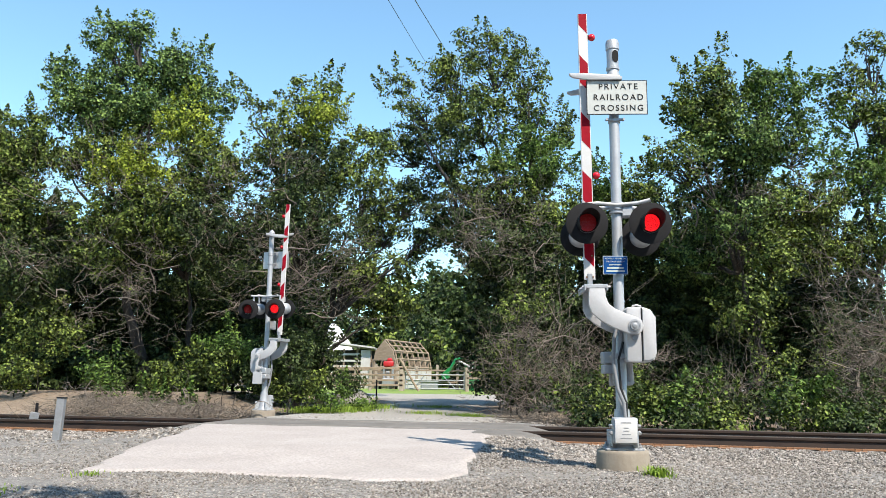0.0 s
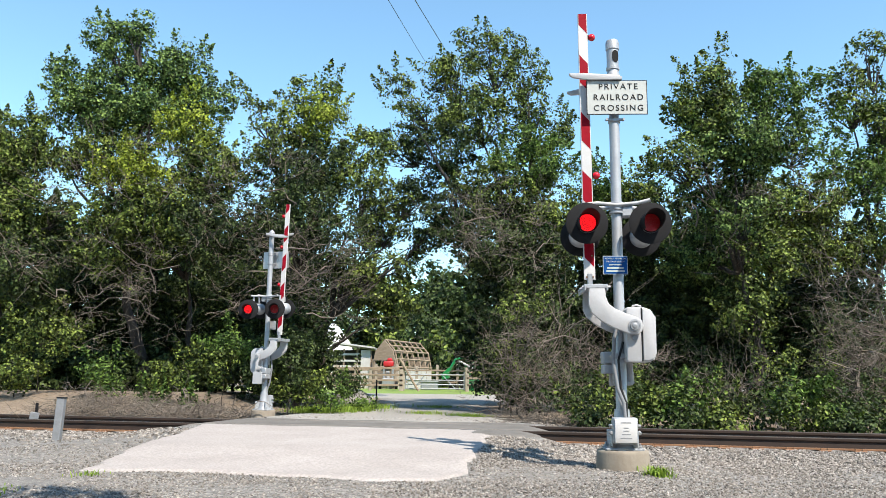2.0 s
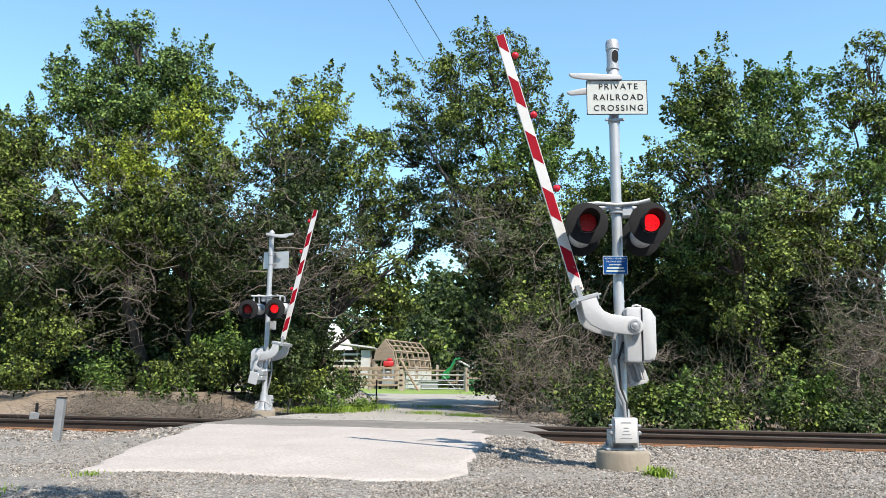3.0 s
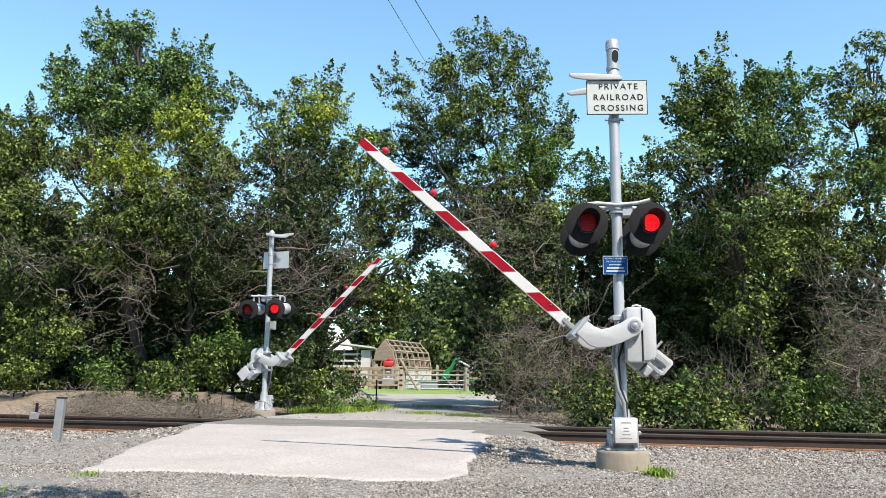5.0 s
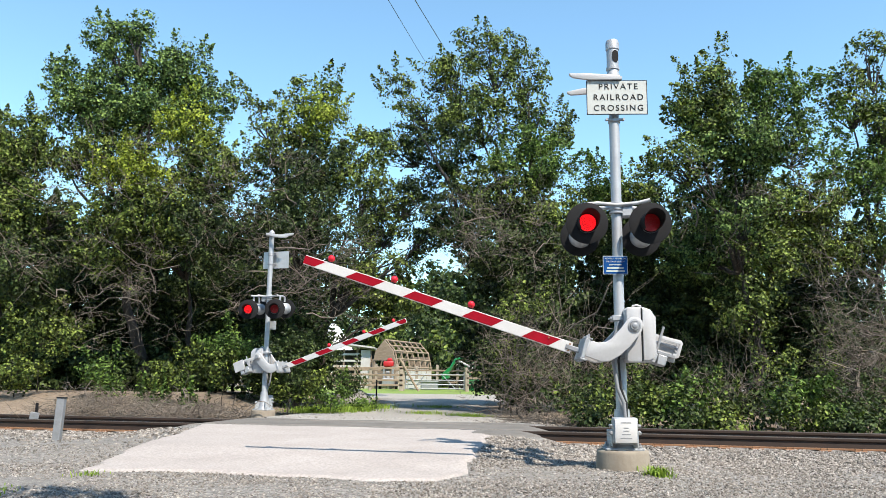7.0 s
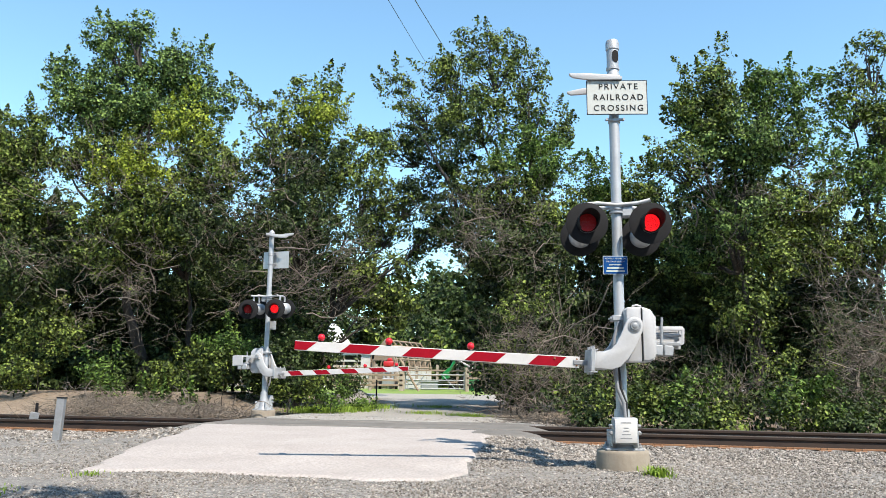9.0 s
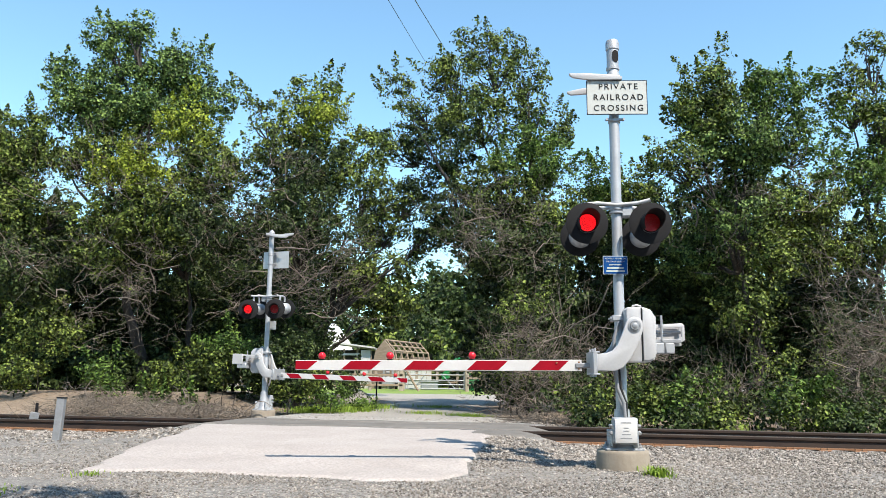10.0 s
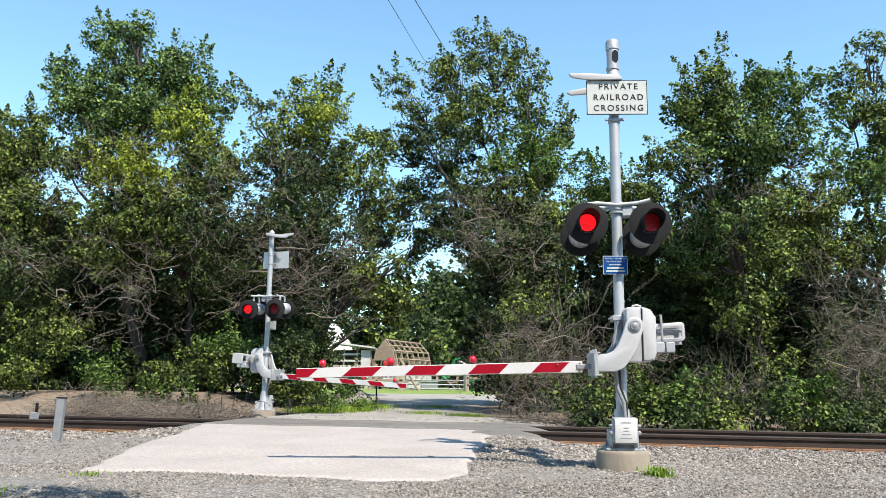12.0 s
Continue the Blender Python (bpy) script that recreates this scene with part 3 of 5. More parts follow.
    part("case_seam", bm, MAT_BLACK, mech)
    bm = bmesh.new()
    extruded(bm, [(0.2, 1.2), (0.26, 1.2), (0.305, 1.225), (0.325, 1.29), (0.325, 1.65), (0.28, 1.725), (0.22, 1.745), (0.2, 1.745)], -0.268, -0.249, 0.008)
    part("case_door", bm, MAT_WHITE, mech, smooth=35)
    bm = bmesh.new()
    lathe(bm, [(0.03, 0.0), (0.03, 0.03)], 14, pose(0.11, -0.25, 1.44, 90, 0, 0))
    part("case_plug", bm, MAT_GALV, mech, smooth=40)
    bm = bmesh.new()
    tube(bm, [(0.12, -0.1, 1.76), (0.13, -0.1, 1.79), (0.17, -0.1, 1.8), (0.21, -0.1, 1.79), (0.22, -0.1, 1.76)], 0.012, 8)
    part("lifting_eye", bm, MAT_WHITE, mech, smooth=40)
    bm = bmesh.new()
    lathe(bm, [(0.045, 0.0), (0.045, 0.62)], 20, pose(0.1, 0.26, 1.56, 90, 0, 0))
    part("pivot_shaft", bm, MAT_GALV, mech, smooth=40)
    mech.location.z = mech_z
    for zz in (1.25 + mech_z, 1.66 + mech_z):
        bm = bmesh.new()
        box(bm, -0.09, 0.05, -0.09, 0.09, zz - 0.03, zz + 0.03, 0.008)
        tube(bm, [(-0.1, -0.08, zz), (-0.1, 0.08, zz)], 0.012, 6)
        part("mast_bracket", bm, MAT_ALU, root, smooth=40)
    # cables
    bm = bmesh.new()
    tube(bm, [(-0.02, -0.1, 1.62), (-0.08, -0.12, 1.45), (-0.1, -0.12, 1.2), (-0.06, -0.13, 0.9), (0.0, -0.14, 0.75), (0.01, -0.13, 0.6)], 0.02, 8)
    part("conduit", bm, MAT_CABLE, root, "grey flexible conduit", smooth=60)
    bm = bmesh.new()
    tube(bm, [(0.02, -0.08, 1.4), (-0.04, -0.1, 1.2), (-0.02, -0.11, 0.9), (0.03, -0.12, 0.75), (0.03, -0.12, 0.6)], 0.013, 8)
    part("conduit", bm, MAT_WIRE, root, "black cable", smooth=60)
    return root


def gate(m_mast, label, pivot_z):
    """The gate arm, level, with its pivot at the origin and its tip towards -x."""
    root = thing("crossing_gate", m_mast @ pose(0.1, 0, pivot_z), label, "crossing gate", "crossing gates")
    path_out = [(0.088, 0.04), (0.06, 0.078), (0.0, 0.096), (-0.06, 0.078), (-0.092, 0.03), (-0.125, -0.07), (-0.185, -0.2), (-0.235, -0.26), (-0.31, -0.29), (-0.41, -0.295),
                (-0.41, -0.468), (-0.22, -0.475), (-0.135, -0.44), (-0.05, -0.345), (0.02, -0.22), (0.088, -0.05)]
    bm = bmesh.new()
    extruded(bm, path_out, -0.335, -0.275, 0.012)
    part("support_arm", bm, MAT_WHITE, root, "curved white support casting", smooth=35)
    bm = bmesh.new()
    extruded(bm, path_out, 0.15, 0.2, 0.012)
    part("support_arm", bm, MAT_WHITE, root, "curved white support casting", smooth=35)
    bm = bmesh.new()
    lathe(bm, [(0.068, 0.0), (0.068, 0.012), (0.05, 0.014), (0.045, 0.006), (0.028, 0.006), (0.028, 0.03), (0.02, 0.034)], 24, pose(0, -0.334, 0, 90, 0, 0))
    part("pivot_hub", bm, MAT_GALV, root, "steel pivot hub", smooth=40)
    # cross channel that carries the boom
    bm = bmesh.new()
    box(bm, -0.445, -0.4, -0.34, 0.21, -0.5, -0.28, 0.006)
    for yy in (-0.3, -0.12, 0.08):
        for zz in (-0.265, -0.515):
            lathe(bm, [(0.012, -0.02), (0.012, 0.03)], 8, pose(-0.42, yy, zz))
    box(bm, -0.445, -0.375, -0.34, 0.21, -0.515, -0.498, 0.003)
    box(bm, -0.445, -0.375, -0.34, 0.21, -0.283, -0.268, 0.003)
    part("channel", bm, MAT_ALU, root, "aluminium cross channel", smooth=40)
    bm = bmesh.new()
    box(bm, -0.6, -0.435, -0.05, 0.03, -0.44, -0.385, 0.008)
    part("boom_shank", bm, MAT_GALV, root)
    # boom
    L0, L1 = -0.53, -3.685
    Z0 = -0.413
    def half(x):
        return 0.0615 + (0.054 - 0.0615) * (x - L0) / (L1 - L0)
    bm = bmesh.new()
    extruded(bm, [(L0, Z0 - half(L0)), (L0, Z0 + half(L0)), (L1, Z0 + half(L1)), (L1, Z0 - half(L1))], -0.035, 0.0, 0.004)
    boom = part("boom", bm, MAT_BOOMW, root, "white boom board")
    tip = L1
    edges = [(0.0, 0.19), (0.565, 0.9), (1.26, 1.6), (1.955, 2.3), (2.65, 2.96)]
    for a, b in edges:
        bm = bmesh.new()
        x0, x1 = tip + a, tip + b
        k = 0.055
        ha, hb = half(x0) - 0.0085, half(x1) - 0.0085
        first = a == 0.0
        for ya, yb in ((-0.0372, -0.0352), (0.0002, 0.0022)):
            extruded(bm, [(x0 - (0 if first else k), Z0 - ha), (x0 + (0 if first else k), Z0 + ha), (x1 + k, Z0 + hb), (x1 - k, Z0 - hb)], ya, yb)
        part("stripe", bm, MAT_BOOMR, boom, "red reflective stripe")
    for bx, bz in ((-0.56, 0.035), (-0.56, -0.035), (-0.8, 0.03)):
        bm = bmesh.new()
        lathe(bm, [(0.011, 0.0), (0.009, 0.012)], 8, pose(bx, -0.0355, Z0 + bz, 90, 0, 0))
        part("bolt", bm, MAT_PLATE, boom)
    for d in (0.29, 1.05, 1.96):
        x = tip + d
        hz = half(x)
        bm = bmesh.new()
        box(bm, x - 0.03, x + 0.03, -0.035, 0.0, Z0 + hz, Z0 + hz + 0.012, 0.003)
        lamp = part("marker_lamp", bm, MAT_BLACK, root)
        bm = bmesh.new()
        pr = [(0.028, 0.0)] + [(0.042 * math.cos(a), 0.036 + 0.042 * math.sin(a)) for a in np.linspace(-0.9, 1.5, 9)]
        lathe(bm, pr, 18, pose(x, -0.018, Z0 + hz + 0.012))
        part("marker_lens", bm, MAT_BALL, lamp, "round red marker lens", smooth=60)
    # counterweight
    bm = bmesh.new()
    for yy in (0.08, 0.2):
        extruded(bm, [(-0.06, 0.02), (0.6, 0.055), (0.625, 0.03), (0.625, -0.13), (0.6, -0.15), (0.55, -0.15), (0.55, -0.11), (0.59, -0.1), (0.59, 0.01), (0.3, 0.0), (0.3, -0.11), (0.25, -0.12), (0.2, -0.03), (-0.06, -0.06)], yy, yy + 0.03, 0.004)
    part("weight_frame", bm, MAT_WHITE, root, "white counterweight frame", smooth=35)
    bm = bmesh.new()
    box(bm, 0.24, 0.58, 0.06, 0.25, -0.165, -0.125, 0.006)
    tube(bm, [(0.22, 0.16, -0.04), (0.61, 0.16, -0.04)], 0.018, 8)
    tube(bm, [(0.37, 0.06, 0.14), (0.37, 0.06, -0.14)], 0.014, 8)
    part("weight_hanger", bm, MAT_GALV, root, smooth=40)
    bm = bmesh.new()
    box(bm, 0.35, 0.63, 0.258, 0.28, -0.19, 0.05, 0.006)
    part("weight_plate", bm, MAT_WHITE, root, "flat white counterweight plate", smooth=40)
    for x0, x1 in ((0.26, 0.39), (0.4, 0.5)):
        bm = bmesh.new()
        box(bm, x0, x1, 0.04, 0.27, -0.28, -0.165, 0.01)
        part("weight_block", bm, MAT_ALU, root, "grey counterweight block", smooth=40)
    return root


NEAR = pose(1.955, 8.55, 0.0, 0, 0, -3)
FAR = pose(-4.16, 18.5, -0.03, 0, 0, 162)
PIVOT_NEAR, PIVOT_FAR = 1.56, 1.49
signal_near = signal(NEAR, "tall aluminium crossing signal with bell, sign and flashing heads", True, 0.02, True)
signal_far = signal(FAR, "aluminium crossing signal across the track seen from behind", False, -0.09, False, -0.36, -0.05, -0.07, 24.0)
gate_near = gate(NEAR, "red and white striped gate arm on a white casting", PIVOT_NEAR)
gate_far = gate(FAR, "red and white striped gate arm across the track", PIVOT_FAR)


# ---------- foliage ----------
LEAF = np.array([(0, -0.5, 0), (0.33, -0.05, 0.09), (0, 0.5, 0), (-0.33, -0.05, 0.09)])


def leaves(rng, centres, size, facing=None):
    """One small folded leaf at each centre, facing the given way or mostly up."""
    n = len(centres)
    nrm = rng.normal(size=(n, 3))
    if facing is None:
        nrm[:, 2] = np.abs(nrm[:, 2]) + 0.5
    else:
        nrm = nrm * 0.45 + facing
    nrm /= np.linalg.norm(nrm, axis=1)[:, None]
    t = rng.normal(size=(n, 3))
    t -= nrm * (t * nrm).sum(1)[:, None]
    t /= np.linalg.norm(t, axis=1)[:, None]
    u = np.cross(t, nrm)
    s = (size * rng.uniform(0.6, 1.4, n))[:, None, None]
    v = centres[:, None, :] + s * (LEAF[None, :, 0:1] * u[:, None, :] + LEAF[None, :, 1:2] * t[:, None, :] + LEAF[None, :, 2:3] * nrm[:, None, :])
    base = np.arange(n)[:, None] * 4
    return v.reshape(-1, 3), np.concatenate([base + np.array([[0, 1, 2]]), base + np.array([[0, 2, 3]])])


def lobe_points(rng, lobe, clumps, per, clump_r):
    """Leaf centres gathered in domed sprays through an ellipsoid, thicker towards its skin, and the way each leaf faces."""
    cx, cy, cz, rx, ry, rz = lobe
    d = rng.normal(size=(clumps, 3))
    d /= np.linalg.norm(d, axis=1)[:, None]
    r = rng.uniform(0.1, 1.0, clumps) ** 0.5
    bulge = 0.86 + 0.2 * np.sin(d[:, 0] * 5 + cx * 3) * np.cos(d[:, 2] * 4 + cz * 2) + rng.normal(0, 0.06, clumps)
    c = d * (r * bulge)[:, None] * np.array([rx, ry, rz]) + np.array([cx, cy, cz])
    size = clump_r * rng.uniform(0.45, 1.25, clumps)
    dl = rng.normal(size=(clumps, per, 3)) + 0.7 * d[:, None, :] + np.array([0, -0.15, 0.5])
    dl /= np.linalg.norm(dl, axis=2)[..., None]
    pts = c[:, None, :] + dl * (size[:, None] * rng.uniform(0.5, 1.05, (clumps, per)))[..., None] * np.array([1.1, 1.1, 0.75])
    # a third of the sprays near the skin are leafy shoots that reach up and out
    reach = (rng.random(clumps) < 0.42) & (r > 0.6)
    shoot = d * 0.75 + rng.normal(0, 0.22, (clumps, 3)) + np.array([0, 0, 0.75])
    shoot /= np.linalg.norm(shoot, axis=1)[:, None]
    t = rng.random((clumps, per)) ** 0.8
    ln = 2.1 * clump_r * rng.uniform(0.6, 1.3, clumps)
    wide = 0.45 * clump_r * (1.05 - t)[..., None]
    strung = c[:, None, :] + shoot[:, None, :] * (t * ln[:, None])[..., None] + rng.normal(0, 1, (clumps, per, 3)) * wide
    pts = np.where(reach[:, None, None], strung, pts)
    return pts.reshape(-1, 3), dl.reshape(-1, 3), c


def branch_net(rng, start, ends, r0, bend=0.25, n=7, k=5, kink=0.015):
    """Limbs from one point to several, bent and tapered: corner and face arrays."""
    vs, fs, count = [], [], 0
    start = np.array(start, float)
    for e in ends:
        e = np.array(e, float)
        ln = np.linalg.norm(e - start)
        t = np.linspace(0, 1, n)[:, None]
        off = rng.normal(0, bend * ln * 0.3, 3)
        p = start + (e - start) * t + off * np.sin(t * math.pi) + rng.normal(0, ln * kink, (n, 3)) * (t > 0)
        r = r0 * (1 - 0.86 * t[:, 0])
        d = (e - start) / (ln + 1e-6)
        u = np.cross(d, [0.3, 0.9, 0.2])
        u /= np.linalg.norm(u) + 1e-6
        w = np.cross(d, u)
        ang = np.arange(k) * 2 * math.pi / k
        ring = p[:, None, :] + r[:, None, None] * (np.cos(ang)[None, :, None] * u + np.sin(ang)[None, :, None] * w)
        vs.append(ring.reshape(-1, 3))
        i, j = np.meshgrid(np.arange(k), np.arange(n - 1))
        a = count + (j * k + i).ravel()
        b = count + (j * k + (i + 1) % k).ravel()
        fs.append(np.stack([a, b, b + k, a + k], -1))
        count += n * k
    return np.concatenate(vs), np.concatenate(fs)


TREE_SEED = [100]


def tree(name, base, trunk_r, lobes, mats, density=1.0, leaf=0.096, label="", category="tree", group="trees behind the track", twig=True, trunk_top=None, per=96):
    """A tapered trunk and limbs that reach into lobes of leaves. lobes: (x, y, z, rx, ry, rz, material, thickness)."""
    TREE_SEED[0] += 1
    rng = np.random.default_rng(TREE_SEED[0])
    bx, by = base
    bz = float(land(np.array(bx), np.array(by))) - 0.15
    root = thing(name, pose(bx, by, bz), label, category, group)
    org = np.array([bx, by, bz])
    top = max(l[2] for l in lobes)
    fork = np.array(trunk_top if trunk_top else (bx + (lobes[0][0] - bx) * 0.35, by + (lobes[0][1] - by) * 0.35, bz + (top - bz) * 0.45))
    v1, f1 = branch_net(rng, org, [fork], trunk_r, 0.1)
    parts_v, parts_f, cnt = [v1 - org], [f1], len(v1)
    tw_v, tw_f, tcnt = [], [], 0
    by_mat = {}
    for l in lobes:
        key, thick = l[6], l[7]
        vol = l[3] * l[5] + l[4] * l[5] * 0.5
        clumps = max(6, int(vol * 44 * thick * density))
        pts, face, c = lobe_points(rng, l[:6], clumps, per, 0.22 + leaf * 2)
        keep = pts[:, 2] > bz + 0.12
        by_mat.setdefault(key, []).append(np.concatenate([pts[keep], face[keep]], 1))
        v, f = branch_net(rng, fork, [l[:3]], trunk_r * 0.4, 0.3)
        parts_v.append(v - org)
        parts_f.append(f + cnt)
        cnt += len(v)
        if twig:
            pick = c[rng.choice(len(c), min(len(c), 18), replace=False)]
            v, f = branch_net(rng, np.array(l[:3]) * 0.8 + fork * 0.2, pick, min(0.03, trunk_r * 0.25), 0.35, 5, 3)
            tw_v.append(v - org)
            tw_f.append(f + tcnt)
            tcnt += len(v)
    raw_mesh("trunk", np.concatenate(parts_v), np.concatenate(parts_f), MAT_BARK, root, True)
    if twig:
        tagged(raw_mesh("twigwork", np.concatenate(tw_v), np.concatenate(tw_f), MAT_BARK, root, True), kind="stuff")
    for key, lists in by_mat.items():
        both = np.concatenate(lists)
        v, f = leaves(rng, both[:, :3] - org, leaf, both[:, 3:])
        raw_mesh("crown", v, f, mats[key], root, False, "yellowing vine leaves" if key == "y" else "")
    return root


LEAVES = {"g": MAT_LEAF, "d": MAT_LEAFD, "b": MAT_LEAFB, "y": MAT_LEAFY, "t": MAT_LEAFT}


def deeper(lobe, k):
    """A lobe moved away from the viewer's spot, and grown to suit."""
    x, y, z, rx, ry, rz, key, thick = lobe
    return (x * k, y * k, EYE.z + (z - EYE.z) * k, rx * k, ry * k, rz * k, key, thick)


def build_trees():
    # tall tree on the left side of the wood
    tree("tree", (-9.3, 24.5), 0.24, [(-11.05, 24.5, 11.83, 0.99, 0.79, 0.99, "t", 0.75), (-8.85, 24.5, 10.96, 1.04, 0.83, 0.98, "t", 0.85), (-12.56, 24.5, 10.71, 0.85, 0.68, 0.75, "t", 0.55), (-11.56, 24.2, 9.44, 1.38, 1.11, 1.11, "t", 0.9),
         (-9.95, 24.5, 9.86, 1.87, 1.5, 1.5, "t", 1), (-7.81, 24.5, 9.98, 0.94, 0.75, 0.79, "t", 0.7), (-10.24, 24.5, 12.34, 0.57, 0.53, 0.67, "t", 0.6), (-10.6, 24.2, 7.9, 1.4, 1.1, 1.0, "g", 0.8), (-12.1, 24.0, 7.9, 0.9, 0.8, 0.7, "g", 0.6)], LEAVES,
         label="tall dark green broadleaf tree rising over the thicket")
    tree("tree", (-8.2, 24.8), 0.18, [(-7.73, 22.8, 8.44, 1.07, 0.86, 0.87, "y", 0.75), (-9.23, 22.3, 6.86, 1.34, 1.07, 0.8, "y", 0.75), (-7.13, 22.8, 7.2, 1.06, 0.96, 1.2, "g", 1), (-8.64, 22.6, 5.39, 1.68, 1.34, 1.34, "g", 1), (-9.96, 22.6, 5.03, 0.84, 1.21, 1.51, "g", 0.9), (-6.78, 22.6, 5.07, 1.51, 1.21, 1.42, "d", 0.8)], LEAVES,
         label="vine-covered green tree with yellowing patches")
    tree("tree", (-13.3, 23.0), 0.2, [(-13.36, 23, 7.36, 1.47, 1.18, 1.3, "g", 1), (-12.68, 23, 8.36, 0.73, 0.59, 0.66, "g", 0.8), (-12.88, 22.5, 5.49, 1.59, 1.27, 1.34, "g", 1), (-14.63, 23, 7.16, 1.56, 1.52, 1.9, "g", 1), (-11.38, 22.5, 5.51, 0.59, 0.8, 1, "d", 0.5), (-12.42, 22.4, 3.96, 1.65, 1.32, 1.15, "d", 0.8)], LEAVES,
         label="leafy green tree at the end of the thicket")
    # lower lobes take the darker leaves, shade painted in by colour
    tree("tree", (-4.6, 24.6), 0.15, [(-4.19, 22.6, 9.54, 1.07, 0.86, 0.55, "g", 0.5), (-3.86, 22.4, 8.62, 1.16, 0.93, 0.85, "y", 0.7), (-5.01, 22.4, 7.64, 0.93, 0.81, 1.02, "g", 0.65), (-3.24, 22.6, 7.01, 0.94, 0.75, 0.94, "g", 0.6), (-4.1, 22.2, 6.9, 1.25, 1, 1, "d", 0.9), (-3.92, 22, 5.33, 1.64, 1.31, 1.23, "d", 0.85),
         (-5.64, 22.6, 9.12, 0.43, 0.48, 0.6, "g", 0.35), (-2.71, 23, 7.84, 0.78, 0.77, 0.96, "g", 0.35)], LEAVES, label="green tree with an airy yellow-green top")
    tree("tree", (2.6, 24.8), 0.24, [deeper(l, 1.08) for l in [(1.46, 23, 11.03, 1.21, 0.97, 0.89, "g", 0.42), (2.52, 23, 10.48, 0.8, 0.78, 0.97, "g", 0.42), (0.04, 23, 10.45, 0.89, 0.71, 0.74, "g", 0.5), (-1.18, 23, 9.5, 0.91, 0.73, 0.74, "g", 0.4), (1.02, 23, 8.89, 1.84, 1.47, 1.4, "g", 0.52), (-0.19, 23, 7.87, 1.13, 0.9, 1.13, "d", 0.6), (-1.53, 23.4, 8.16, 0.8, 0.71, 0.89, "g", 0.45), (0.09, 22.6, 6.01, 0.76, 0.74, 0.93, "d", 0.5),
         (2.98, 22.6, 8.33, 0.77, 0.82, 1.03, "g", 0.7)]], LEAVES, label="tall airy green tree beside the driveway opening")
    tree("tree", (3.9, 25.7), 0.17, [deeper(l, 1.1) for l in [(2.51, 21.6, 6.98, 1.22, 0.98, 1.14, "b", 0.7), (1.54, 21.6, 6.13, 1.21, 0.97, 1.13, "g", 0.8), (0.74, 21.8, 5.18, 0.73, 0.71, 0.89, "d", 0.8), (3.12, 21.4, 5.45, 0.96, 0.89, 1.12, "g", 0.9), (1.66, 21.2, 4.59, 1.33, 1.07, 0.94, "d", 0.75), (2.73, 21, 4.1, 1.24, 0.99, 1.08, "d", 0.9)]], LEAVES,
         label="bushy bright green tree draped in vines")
    tree("tree", (5.6, 26.0), 0.15, [(5.36, 26, 7.43, 0.97, 0.78, 0.97, "b", 0.8), (6.52, 26, 7.24, 1.17, 0.93, 0.97, "g", 0.7), (5.81, 25.6, 5.58, 1.71, 1.37, 1.52, "d", 1)], LEAVES, label="low green tree filling a gap in the thicket")
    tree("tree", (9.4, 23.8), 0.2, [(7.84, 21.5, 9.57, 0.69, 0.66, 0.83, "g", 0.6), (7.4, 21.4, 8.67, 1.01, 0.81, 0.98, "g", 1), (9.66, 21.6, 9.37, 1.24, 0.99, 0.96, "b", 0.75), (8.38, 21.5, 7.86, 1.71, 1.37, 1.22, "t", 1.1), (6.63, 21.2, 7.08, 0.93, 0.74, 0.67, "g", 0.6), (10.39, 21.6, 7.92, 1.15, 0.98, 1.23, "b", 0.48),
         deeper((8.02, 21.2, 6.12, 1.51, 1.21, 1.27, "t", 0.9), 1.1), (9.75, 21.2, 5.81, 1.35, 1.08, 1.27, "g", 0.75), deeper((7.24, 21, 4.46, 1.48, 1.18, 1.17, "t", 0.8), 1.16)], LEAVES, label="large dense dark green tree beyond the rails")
    tree("tree", (12.6, 22.5), 0.17, [(13.18, 22.5, 10.95, 0.66, 0.58, 0.73, "g", 0.35), (12.28, 22.5, 9.48, 0.86, 0.83, 1.03, "g", 0.4), (13.26, 22.5, 8.77, 1.03, 1.1, 1.37, "g", 0.35), (12.55, 22.4, 6.97, 1.01, 0.94, 1.18, "b", 0.75), (11.3, 22.2, 5.04, 1.24, 0.99, 1.24, "g", 0.7), (13.11, 22.2, 5.06, 1.15, 1.19, 1.48, "g", 0.75), (14.58, 22.5, 8.25, 1.2, 1.64, 2.05, "g", 1)], LEAVES,
         label="slender green tree with a thin airy crown")
    tree("tree", (8.4, 20.6), 0.08, [(8.0, 19.8, 2.7, 0.7, 0.6, 0.85, "g", 0.5), (8.7, 19.9, 4.2, 0.8, 0.6, 0.9, "g", 0.5), (7.9, 20.2, 5.3, 0.7, 0.6, 0.6, "t", 0.5)], LEAVES, label="slender green sapling hung with vines")
